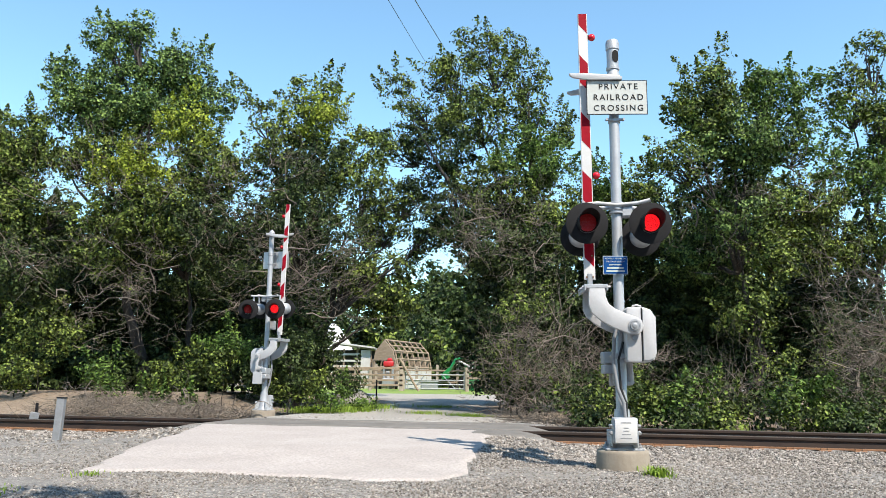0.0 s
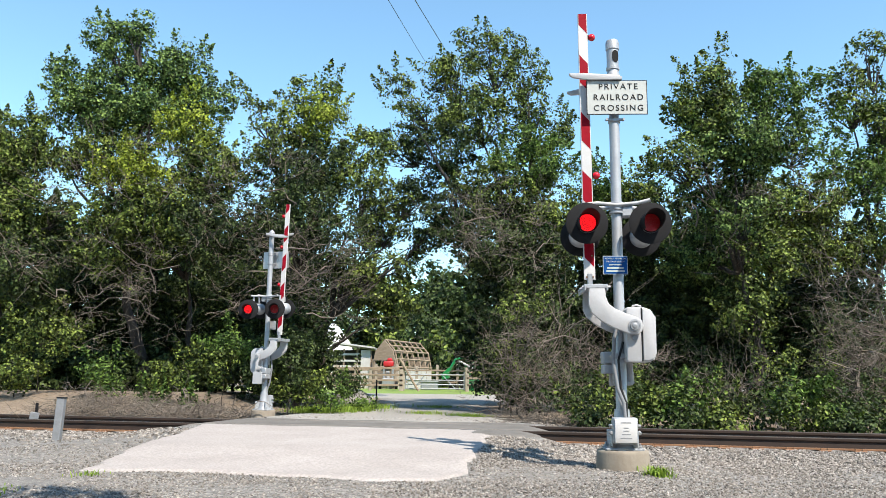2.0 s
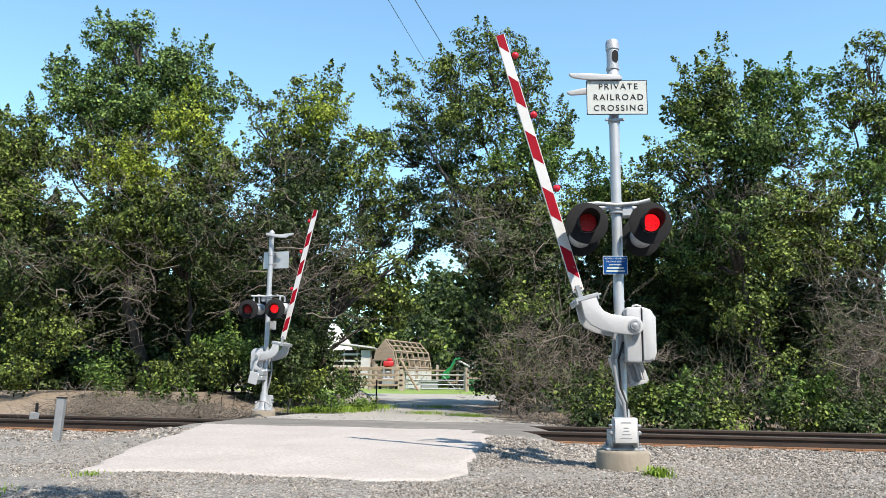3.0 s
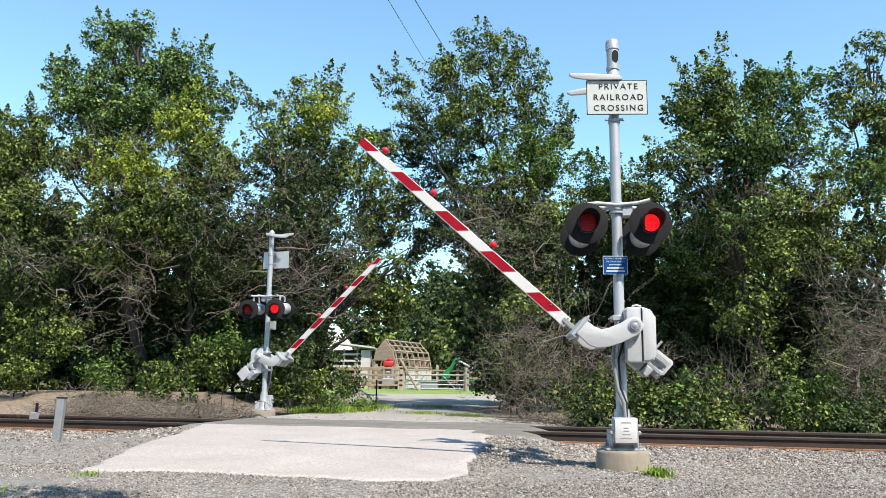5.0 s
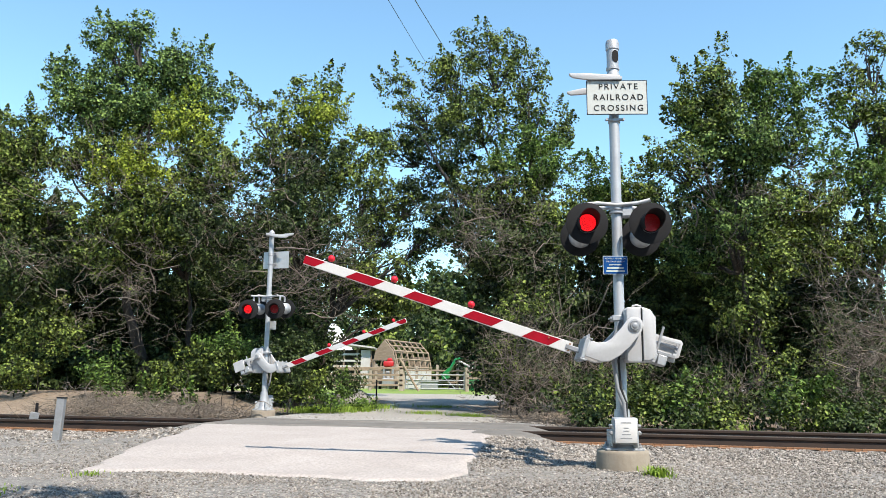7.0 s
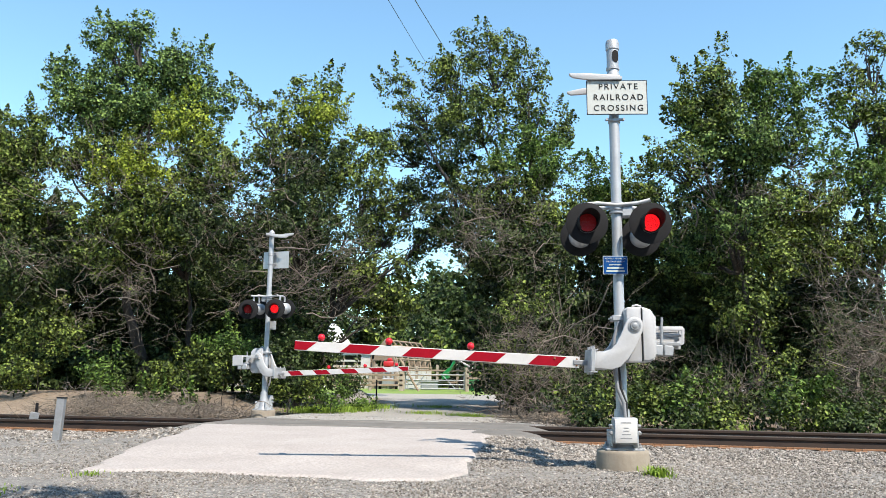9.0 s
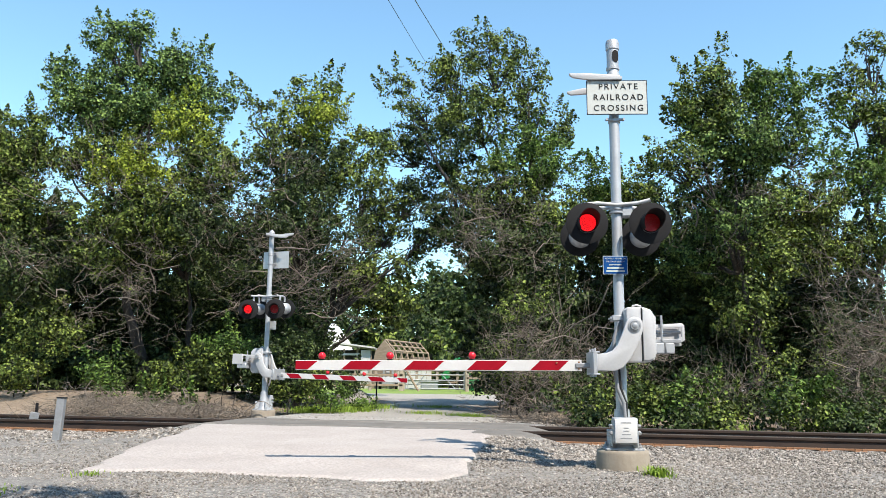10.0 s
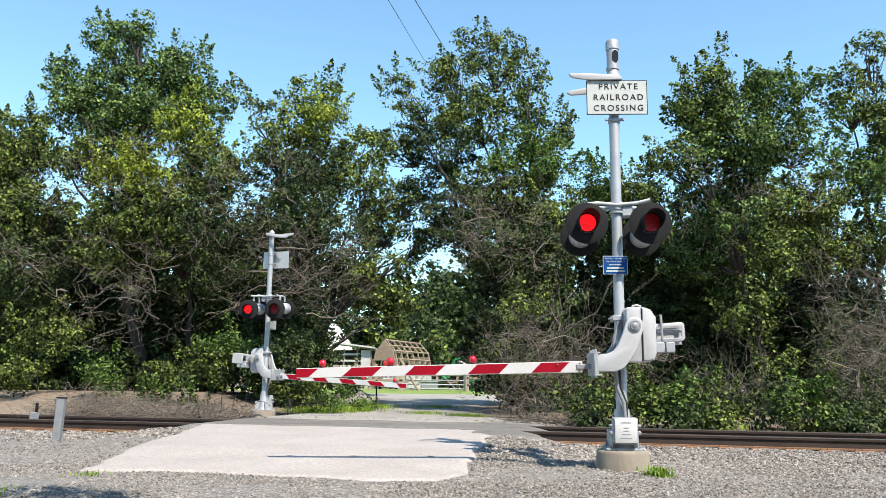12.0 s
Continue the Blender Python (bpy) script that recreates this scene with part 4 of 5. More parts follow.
    # tree that leans over the driveway
    tree("tree", (-3.9, 25.0), 0.17, [(-2.4, 25, 5.75, 0.84, 0.67, 0.84, "g", 0.75), (-2.6, 24.8, 4.15, 0.8, 0.7, 0.8, "g", 0.8), (-1.5, 25, 4.7, 0.6, 0.5, 0.6, "g", 0.4), (-0.45, 25, 5.6, 0.7, 0.6, 0.6, "d", 0.45), (-1.6, 25.2, 5.9, 0.7, 0.6, 0.6, "g", 0.45), (-0.94, 25, 6.91, 0.84, 0.67, 0.84, "d", 0.6), (-3.33, 24.6, 4.47, 0.82, 0.73, 0.91, "d", 0.8), (-0.08, 25, 6.01, 0.47, 0.51, 0.63, "d", 0.25), (-1.78, 25, 6.91, 0.94, 0.75, 0.94, "g", 0.5), (-0.73, 25.3, 5.16, 0.66, 0.52, 0.66, "g", 0.35), (-2.53, 25, 7.09, 0.66, 0.75, 0.94, "g", 0.4), (-4.2, 24, 2.18, 0.52, 0.84, 1.05, "d", 1)],
         LEAVES, trunk_top=(-3.6, 25, 2.86), label="dark leaning tree arching over the driveway")
    tree("tree", (-6.0, 36.0), 0.22, [(-3.78, 36, 4.9, 1.58, 1.27, 1, "g", 0.7), (-2.05, 36, 4.26, 1, 0.95, 1.18, "g", 0.6)], LEAVES, 0.5, 0.18, label="green tree beside the farm shed")


def build_thicket():
    # lower shrubs under the trees, shade put into darker leaves, across the whole wood
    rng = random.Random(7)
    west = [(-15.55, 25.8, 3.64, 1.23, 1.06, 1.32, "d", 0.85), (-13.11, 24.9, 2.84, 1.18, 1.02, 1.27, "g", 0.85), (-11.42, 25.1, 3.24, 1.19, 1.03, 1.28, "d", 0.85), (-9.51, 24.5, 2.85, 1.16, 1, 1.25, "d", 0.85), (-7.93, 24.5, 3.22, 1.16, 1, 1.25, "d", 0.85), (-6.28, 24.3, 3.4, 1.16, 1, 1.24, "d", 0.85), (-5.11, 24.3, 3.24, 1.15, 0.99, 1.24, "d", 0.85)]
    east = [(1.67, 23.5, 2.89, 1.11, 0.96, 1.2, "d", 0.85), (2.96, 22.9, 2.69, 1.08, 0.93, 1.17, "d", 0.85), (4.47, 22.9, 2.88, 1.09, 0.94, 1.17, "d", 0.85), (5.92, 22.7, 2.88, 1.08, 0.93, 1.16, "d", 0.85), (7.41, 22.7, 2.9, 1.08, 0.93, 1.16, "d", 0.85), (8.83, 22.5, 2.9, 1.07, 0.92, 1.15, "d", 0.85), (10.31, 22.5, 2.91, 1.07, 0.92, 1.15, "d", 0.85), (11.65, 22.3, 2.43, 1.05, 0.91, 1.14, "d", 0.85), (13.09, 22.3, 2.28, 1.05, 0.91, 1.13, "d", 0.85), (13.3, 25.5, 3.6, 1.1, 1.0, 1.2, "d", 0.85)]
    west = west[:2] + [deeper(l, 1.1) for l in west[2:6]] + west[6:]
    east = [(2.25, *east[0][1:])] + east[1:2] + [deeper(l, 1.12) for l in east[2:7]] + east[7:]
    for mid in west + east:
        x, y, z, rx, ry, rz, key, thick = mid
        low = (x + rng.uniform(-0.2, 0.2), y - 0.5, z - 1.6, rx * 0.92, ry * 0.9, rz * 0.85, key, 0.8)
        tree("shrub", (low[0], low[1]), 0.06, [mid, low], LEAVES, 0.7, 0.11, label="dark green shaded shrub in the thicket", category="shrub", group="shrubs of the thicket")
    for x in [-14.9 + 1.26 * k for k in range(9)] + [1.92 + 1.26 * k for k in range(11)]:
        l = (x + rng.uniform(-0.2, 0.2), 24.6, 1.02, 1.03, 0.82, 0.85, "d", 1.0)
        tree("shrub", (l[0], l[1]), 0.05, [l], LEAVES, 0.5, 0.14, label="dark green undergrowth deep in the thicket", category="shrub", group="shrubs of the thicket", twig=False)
    # sunlit low growth along the edge
    west = [(-11, 21.4, 1.94, 1.07, 0.85, 0.76, "g", 0.6), (-11.15, 20.6, 1.03, 0.74, 0.59, 0.42, "g", 1), (-8.76, 20.4, 1.05, 0.5, 0.4, 0.38, "b", 0.8), (-6.86, 19.8, 0.9, 0.7, 0.55, 0.5, "g", 0.8), (-5.49, 19.7, 1.16, 0.4, 0.4, 0.45, "g", 0.8), (-5.25, 20, 1.81, 0.58, 0.46, 0.43, "b", 1), (-3.86, 20.6, 0.67, 0.74, 0.59, 0.44, "g", 1), (-3.02, 21.5, 0.44, 0.69, 0.55, 0.25, "b", 1), (-2.42, 24, 0.21, 0.52, 0.41, 0.15, "b", 1), (-3.89, 20.2, 1.4, 0.58, 0.53, 0.66, "d", 1), (-3.15, 25.4, 0.85, 0.7, 0.5, 0.4, "d", 1), (-3.85, 25.0, 1.5, 0.5, 0.5, 0.6, "d", 1)]
    east = [(2.09, 19.4, 2.57, 0.57, 0.45, 0.45, "g", 0.7), (3.08, 16.6, 0.28, 0.47, 0.38, 0.31, "g", 0.8), (4.3, 16.5, 0.5, 0.55, 0.45, 0.5, "g", 0.9), (5.05, 16.4, 0.5, 0.55, 0.5, 0.52, "b", 0.9), (5.75, 16.0, 0.22, 0.45, 0.4, 0.32, "g", 0.8), (7.3, 16.6, 0.62, 0.5, 0.45, 0.6, "b", 0.9), (7.9, 15.9, 0.3, 0.45, 0.4, 0.4, "b", 0.9), (7.77, 18, 1.22, 0.52, 0.42, 0.39, "g", 0.8), (9.07, 18.5, 1.37, 0.6, 0.5, 0.5, "g", 0.6), (6.7, 15.9, 0.1, 0.5, 0.35, 0.2, "d", 0.8), (1.75, 19.8, 1.45, 0.31, 0.57, 0.72, "g", 1), (8.8, 16.6, 0.35, 0.6, 0.45, 0.45, "d", 0.7), (9.8, 16.8, 0.45, 0.6, 0.5, 0.5, "d", 0.6), (6.4, 17.5, 0.5, 0.7, 0.5, 0.5, "d", 0.7), (3.6, 17.8, 0.5, 0.7, 0.5, 0.5, "d", 0.7)]
    verge = [(3.0 + 0.52 * k + rng.uniform(-0.15, 0.15), 16.75 - 0.194 * (3.0 + 0.52 * k) + rng.uniform(-0.1, 0.25), 0.1, rng.uniform(0.3, 0.45), 0.25, rng.uniform(0.16, 0.3), rng.choice("gdd"), 0.8) for k in range(14) if not 5 < k < 8]
    for l in west + east + verge:
        key = l[6]
        tree("bush", (l[0], l[1]), 0.03, [l], LEAVES, 1.05, 0.085, label="sunlit yellow-green bush at the edge of the wood" if key == "y" else "sunlit bright green bush at the edge of the wood", category="bush", group="bushes along the track")


def weed(x, y, h, seed):
    """An upright stem set with pointed leaves."""
    rng = np.random.default_rng(seed)
    z = float(land(np.array(x), np.array(y)))
    root = thing("weed", pose(x, y, z), "tall leafy green weed standing on the bank", "weed", "weeds on the bank")
    lean = rng.normal(0, 0.12, 2)
    bm = bmesh.new()
    tube(bm, [(lean[0] * h * t * t, lean[1] * h * t * t, h * t - 0.05) for t in (0, 0.3, 0.6, 0.85, 1)], [0.009, 0.008, 0.006, 0.004, 0.002], 5)
    part("stem", bm, MAT_LEAFB, root)
    n = int(150 * h)
    t = rng.uniform(0.1, 1.0, n)
    a = rng.uniform(0, 2 * math.pi, n)
    r = rng.uniform(0.02, 0.15, n) * (1.15 - t)
    pts = np.stack([lean[0] * h * t * t + np.cos(a) * r, lean[1] * h * t * t + np.sin(a) * r, h * t + r * 0.5], -1)
    face = np.stack([np.cos(a) * 0.6, np.sin(a) * 0.6, np.full(n, 0.9)], -1)
    v, f = leaves(rng, pts, 0.085, face)
    raw_mesh("foliage", v, f, MAT_LEAFB, root)


def build_weeds():
    # upright leafy stems at the foot of the thicket
    rng = random.Random(21)
    for x, y, h in [(-7.55 + 0.17 * k + rng.uniform(-0.07, 0.07), 19.6 + rng.uniform(-0.3, 0.3), rng.uniform(0.55, 0.95)) for k in range(11)] + [(-8.7 + 0.2 * k, 19.9, rng.uniform(0.6, 0.8)) for k in range(4)]:
        weed(x, y, h, rng.randrange(9999))


def brush(name, lobe, count, label, seed, droop=0.0, r0=0.0105, flat=False):
    """A tangle of bare twigs: arching stems with side shoots."""
    rng = np.random.default_rng(seed)
    cx, cy, cz, ex, ey, ez = lobe[:6]
    bz = float(land(np.array(cx), np.array(cy)))
    vs, fs = [], []

    def twig(p, q, r, n):
        v, f = branch_net(rng, p, [q], r, 0.5, n, 3, 0.035)
        fs.append(f + sum(len(w) for w in vs))
        vs.append(v)

    for i in range(count):
        a = np.array([cx + rng.uniform(-1, 1) * ex, cy + rng.uniform(-1, 1) * ey * 0.7, cz + rng.uniform(-1, 1) * ez])
        d = rng.normal(size=3)
        d[2] = abs(d[2]) * (0.1 if flat else 0.9) - droop
        d /= np.linalg.norm(d)
        ln = rng.uniform(0.3, 0.9) if flat else rng.uniform(0.5, 1.6)
        if flat:
            a[2] = float(land(np.array(a[0]), np.array(a[1]))) + abs(rng.normal(0, ez))
        bough = rng.random() < 0.12
        ln *= 1.6 if bough else 1.0
        twig(a, a + d * ln, r0 * rng.uniform(0.6, 1.4) * (2.0 if bough else 1.0), 7)
        for _ in range(1 if flat else 3):
            s0 = a + d * ln * rng.uniform(0.25, 0.85)
            e = d + rng.normal(0, 0.75, 3)
            twig(s0, s0 + e * ln * 0.4, r0 * 0.6, 5)
            if not flat:
                s1 = s0 + e * ln * 0.2
                twig(s1, s1 + (e + rng.normal(0, 0.8, 3)) * ln * 0.22, r0 * 0.4, 3)
    v = np.concatenate(vs)
    v[:, 2] = np.maximum(v[:, 2], land(v[:, 0], v[:, 1]) + 0.015)
    org = np.array([cx, cy, bz])
    ob = raw_mesh(name, v - org, np.concatenate(fs), MAT_TWIG, None, True)
    ob.matrix_world = pose(*org)
    tagged(ob, label, "brush", "dead brush", "stuff")


def build_brush():
    b = "tangle of bare grey-brown twigs hanging in the thicket"
    brush("dead_twigs", (-5.33, 21.3, 5.82, 1.59, 1.27, 1.11, "g", 1), 55, b, 1)
    brush("dead_twigs", (-3.71, 20.7, 3.67, 1.07, 0.91, 1.14, "g", 1), 60, b, 2, 0.3)
    brush("dead_twigs", (-11.02, 21.4, 4.8, 1.75, 1.4, 1.43, "g", 1), 45, b, 3)
    brush("dead_twigs", (-6.99, 21, 3.52, 2.01, 1.6, 1.08, "g", 1), 30, b, 4, 0.2)
    brush("dead_twigs", (1.44, 20.2, 4.57, 1.2, 0.96, 0.9, "g", 1), 60, b, 5, 0.2)
    brush("dead_twigs", (2.16, 18.9, 1.17, 0.75, 0.82, 1.02, "g", 1), 120, "thick tangle of dead brown twigs beside the driveway", 6, 0.1, 0.011)
    brush("dead_twigs", (9.08, 16.8, 1.34, 0.73, 0.87, 1.09, "g", 1), 100, b, 7, 0.2)
    brush("dead_twigs", (8.12, 20, 5.07, 2.23, 1.79, 1.34, "g", 1), 35, b, 8)
    brush("dead_twigs", (3.95, 18.4, 0.92, 0.93, 0.74, 0.66, "g", 1), 60, b, 9, 0.1)
    brush("dead_twigs", (-9.61, 21.9, 6.41, 1.81, 1.45, 0.99, "g", 1), 40, b, 10)
    brush("dead_twigs", (9.9, 17.6, 2.4, 0.9, 0.7, 1.1, "g", 1), 60, b, 14, 0.1, 0.012)
    brush("dead_twigs", (6.3, 17.2, 0.6, 0.5, 0.5, 0.45, "g", 1), 40, b, 15, 0.0, 0.008)
    brush("dead_twigs", (-8.6, 20.6, 2.6, 1.4, 0.8, 0.9, "g", 1), 25, b, 16, 0.2, 0.012)
    heap = "heap of cut bare branches on the dirt bank"
    brush("cut_branches", (-7.3, 18.4, 0.3, 1.9, 1.9, 0.15, "g", 1), 1000, heap, 11, 0.0, 0.009, True)
    brush("cut_branches", (-5.2, 18.3, 0.29, 0.7, 1.0, 0.09, "g", 1), 170, heap, 12, 0.0, 0.009, True)
    brush("cut_branches", (2.18, 17, 0.17, 0.85, 0.68, 0.07, "g", 1), 170, "dead cut twigs lying beside the rails", 13, 0.0, 0.008, True)


def build_far_wood():
    # the wood beyond the farm and behind the front row
    for l in ((-7.86, 76, 5.39, 3.31, 2.65, 3.31, "d", 0.28), (-4.46, 74, 6.92, 2.43, 2.59, 3.24, "d", 0.28), (-4.28, 72, 4.15, 3.13, 2.51, 1.57, "g", 0.28), (-1.07, 66, 4.87, 2.4, 1.92, 2.16, "d", 0.28), (1.91, 70, 6.16, 2.81, 2.65, 3.32, "d", 0.28), (4.83, 68, 6.54, 2.98, 2.78, 3.47, "d", 0.24), (-10.34, 70, 6.53, 3.06, 3.27, 4.08, "d", 0.24), (0.81, 62, 3.31, 2.25, 1.8, 1.12, "g", 0.28), (0.3, 74, 8.3, 2.6, 2.4, 2.9, "d", 0.32), (3.0, 73, 9.2, 2.6, 2.4, 3.2, "d", 0.32), (-3.0, 78, 8.6, 2.0, 2.0, 2.4, "d", 0.3)):
        low = (l[0], l[1], 2.0, l[3], l[4], 2.0, "d", 0.25)
        tree("tree", (l[0], l[1]), 0.3, [l, low], LEAVES, 0.3, 0.4, label="distant green tree beyond the farm paddock", group="far trees", per=44)
    for x, y, top in ((-0.72, 84, 13.35), (-2.46, 88, 10.66), (1.1, 90, 12.25)):
        lob = [(x, y, top - 0.9 - k * 1.4, 0.4 + k * 0.32, 0.9 + k * 0.3, 1.0, "d", 0.45) for k in range(6)]
        tree("conifer", (x, y), 0.3, lob, LEAVES, 0.3, 0.42, label="dark distant conifer with a pointed top", group="far trees", per=44)
    # inner trees in the darker leaves, whose colour stands in for deep shade
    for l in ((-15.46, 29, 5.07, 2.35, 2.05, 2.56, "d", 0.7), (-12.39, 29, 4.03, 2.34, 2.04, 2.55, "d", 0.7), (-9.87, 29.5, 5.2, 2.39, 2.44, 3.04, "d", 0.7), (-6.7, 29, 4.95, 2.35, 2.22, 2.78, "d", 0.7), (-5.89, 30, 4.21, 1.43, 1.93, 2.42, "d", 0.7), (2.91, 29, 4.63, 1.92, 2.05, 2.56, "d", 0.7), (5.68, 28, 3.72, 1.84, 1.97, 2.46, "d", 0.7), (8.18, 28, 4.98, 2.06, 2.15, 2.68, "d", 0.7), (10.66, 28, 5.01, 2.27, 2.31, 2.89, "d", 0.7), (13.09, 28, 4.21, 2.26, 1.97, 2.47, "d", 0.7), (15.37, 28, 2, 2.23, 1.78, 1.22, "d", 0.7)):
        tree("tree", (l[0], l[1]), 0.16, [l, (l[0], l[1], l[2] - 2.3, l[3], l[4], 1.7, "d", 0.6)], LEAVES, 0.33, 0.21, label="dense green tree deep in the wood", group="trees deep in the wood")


build_trees()
build_thicket()
build_weeds()
build_brush()
build_far_wood()


def far_band():
    """The unbroken wood on the horizon."""
    rng = np.random.default_rng(77)
    n = 26000
    ang = rng.uniform(-0.75, 0.75, n)
    r = rng.uniform(105, 125, n)
    x, y = np.sin(ang) * r, np.cos(ang) * r
    top = 8.0 + 2.2 * np.sin(x * 0.21) + 1.6 * np.sin(x * 0.57 + 1) + rng.normal(0, 0.7, n)
    z = 1.5 + (top - 1.5) * rng.random(n) ** 0.8
    v, f = leaves(rng, np.stack([x, y, z], -1), 1.3)
    tagged(raw_mesh("far_wood", v, f, MAT_LEAFD), "dense dark green wood along the horizon", "wood", kind="stuff")


far_band()


def sky_block_wood():
    """A wood added out of view behind the viewer, to block low sky light."""
    rng = np.random.default_rng(78)
    n = 15000
    ang = rng.uniform(1.95, 2 * math.pi - 1.95, n)
    r = rng.uniform(22, 32, n)
    x, y = np.sin(ang) * r, np.cos(ang) * r
    top = 11.0 + 1.8 * np.sin(x * 0.31) + 1.2 * np.sin(x * 0.87 + 1) + rng.normal(0, 0.6, n)
    z = 0.2 + (top - 0.2) * rng.random(n) ** 0.8
    v, f = leaves(rng, np.stack([x, y, z], -1), 0.9)
    tagged(raw_mesh("sky_block_wood", v, f, MAT_LEAFD), "added unseen wood behind the viewer, blocking low sky light", "wood", kind="stuff")


sky_block_wood()
# a tree beside the viewer whose boughs shade the road edge
tree("tree", (-4.6, -1.2), 0.16, [(-0.6, 2.9, 6.0, 0.65, 0.16, 0.2, "d", 1.0), (-1.85, 3.2, 6.0, 0.4, 0.14, 0.2, "d", 1.0), (-2.6, 1.6, 6.5, 1.2, 0.8, 0.8, "g", 0.8), (-4.2, -1.0, 6.6, 1.8, 1.6, 1.4, "g", 0.8)], LEAVES,
     label="roadside tree whose boughs shade the gravel", group="roadside trees")


# ---------- farm ----------
FY = 47.0


def fence_run(x0, x1, y, rails, label, h=1.35, gap=2.4):
    n = max(1, round((x1 - x0) / gap))
    z = float(land(np.array(x0), np.array(y)))
    root = thing("paddock_fence", pose(x0, y, z), label, "fence", "paddock fences")
    for k in range(n + 1):
        bm = bmesh.new()
        x = (x1 - x0) * k / n
        hh = h + random.uniform(-0.05, 0.15)
        box(bm, x - 0.09, x + 0.09, -0.09, 0.09, -0.3, hh, 0.02)
        part("fence_post", bm, MAT_POSTW, root)
    for zz in rails:
        bm = bmesh.new()
        box(bm, 0, x1 - x0, -0.12, -0.09, zz - 0.058, zz + 0.058, 0.008, pose(0, 0, 0, 0, random.uniform(-0.4, 0.4), 0))
        part("fence_rail", bm, MAT_PLANK, root)
    return root


def build_farm():
    xl = -6.11
    xg = -2.3
    xr = 1.51
    fence_run(xl - 6, xg, FY, (0.3, 0.66, 1.0, 1.28), "weathered plank paddock fence beside the driveway", 1.35, 1.9)
    fence_run(xr, xr + 7, FY, (0.4, 0.8, 1.15), "weathered plank paddock fence beside the driveway", 1.4, 1.2)
    fence_run(xl - 4, xr + 8, FY + 7, (0.5, 0.95, 1.3), "weathered plank fence at the back of the paddock", 1.6, 1.45)
    z = float(land(np.array(xg), np.array(FY)))
    root = thing("farm_gate", pose(xg + 0.12, FY, z), "pale tubular metal farm gate closed across the paddock", "gate")
    w = xr - xg - 0.24
    for x in (0.03, w - 0.03):
        bm = bmesh.new()
        tube(bm, [(x, 0, 0.1), (x, 0, 1.15)], 0.04, 8)
        part("gate_upright", bm, MAT_GALV, root)
    for zz in (0.16, 0.4, 0.66, 0.98):
        bm = bmesh.new()
        tube(bm, [(0, 0, zz), (w, 0, zz)], 0.032, 8)
        part("gate_bar", bm, MAT_PLANK if zz > 1 else MAT_GALV, root)
    for a, b in ((w * 0.35, w * 0.15), (w * 0.6, w * 0.85)):
        bm = bmesh.new()
        tube(bm, [(a, 0.02, 1.05), (b, 0.02, 0.15)], 0.03, 6)
        part("gate_brace", bm, MAT_GALV, root)
    for dx in (-0.02, w + 0.26):
        pb = bmesh.new()
        box(pb, -0.12, 0.12, -0.12, 0.12, -0.3, 1.4, 0.03)
        p = part("gate_post", pb, MAT_POSTW)
        tagged(p, "thick weathered wooden gate post", "post", "gate posts")
        p.matrix_world = pose(xg + dx - (0.1 if dx < 0 else 0.0), FY - 0.0, z)
    pb = bmesh.new()
    tube(pb, [(0, 0, 0), (-1.2, 0.25, 1.95)], 0.07, 8)
    p = part("leaning_pole", pb, MAT_PLANK)
    tagged(p, "pale wooden pole leaning on the gate post", "pole")
    p.matrix_world = pose(xg + 0.95, FY - 0.3, z)
    # open-sided shed with a pale roof
    y = FY + 9
    x0, x1 = -7.96, -5.09
    zt, zb = 3.16, 1.72
    shed = thing("shed", pose(x0, y, 0), "low open-fronted shed with a pale sheet roof", "shed")
    bm = bmesh.new()
    extruded(bm, [(-0.6, zt + 0.4), (x1 - x0 + 0.25, zt - 0.04), (x1 - x0 + 0.25, zt + 0.08), (-0.6, zt + 0.52)], -0.6, 3.2)
    part("roof", bm, MAT_TIN, shed, "pale sheet roof")
    # back wall coloured near-black to stand in for the shade inside
    bm = bmesh.new()
    box(bm, -0.2, x1 - x0, 2.8, 3.0, 0, zt - 0.05)
    part("back_wall", bm, MAT_DARK, shed)
    for k in range(4):
        bm = bmesh.new()
        x = (x1 - x0) * k / 3
        box(bm, x - 0.06, x + 0.06, -0.08, 0.08, 0, zt - 0.05, 0.01)
        part("shed_post", bm, MAT_PLANK, shed)
    for zz in (1.2, 1.85, 2.25, 2.7):
        bm = bmesh.new()
        box(bm, 0, x1 - x0, -0.13, -0.085, zz - 0.07, zz + 0.07, 0.008)
        part("shed_board", bm, MAT_TIN, shed)
    bm = bmesh.new()
    box(bm, (x1 - x0) * 0.76, x1 - x0 - 0.02, -0.16, -0.135, 0.3, zt - 0.15, 0.01)
    part("shed_door", bm, MAT_TIN, shed, "pale closed door panel")
    # barn-shaped coop of planks and wire
    y = FY + 8
    xa, xb = -4.99, -3.09
    w = xb - xa
    zt = 3.71
    zb = float(land(np.array(xa), np.array(y)))
    h = zt - zb
    coop = thing("coop", pose((xa + xb) / 2, y, zb, 0, 0, -24), "barn-shaped plank coop with an open front", "coop")
    prof = [(-0.5 * w, 0), (-0.5 * w, h * 0.45), (-0.36 * w, h * 0.78), (0, h), (0.36 * w, h * 0.78), (0.5 * w, h * 0.45), (0.5 * w, 0)]
    bm = bmesh.new()
    extruded(bm, [prof[1], prof[2], prof[3], prof[4], prof[5], (0.38 * w, h * 0.58), (-0.38 * w, h * 0.58)], -0.05, 0.05)
    part("gable", bm, MAT_PLANK, coop, "pale plank gable")
    for sx in (-0.44, 0.3, 0.44):
        bm = bmesh.new()
        box(bm, sx * w - 0.1, sx * w + 0.1, -0.05, 0.05, 0, h * 0.6, 0.01)
        part("coop_post", bm, MAT_PLANK, coop)
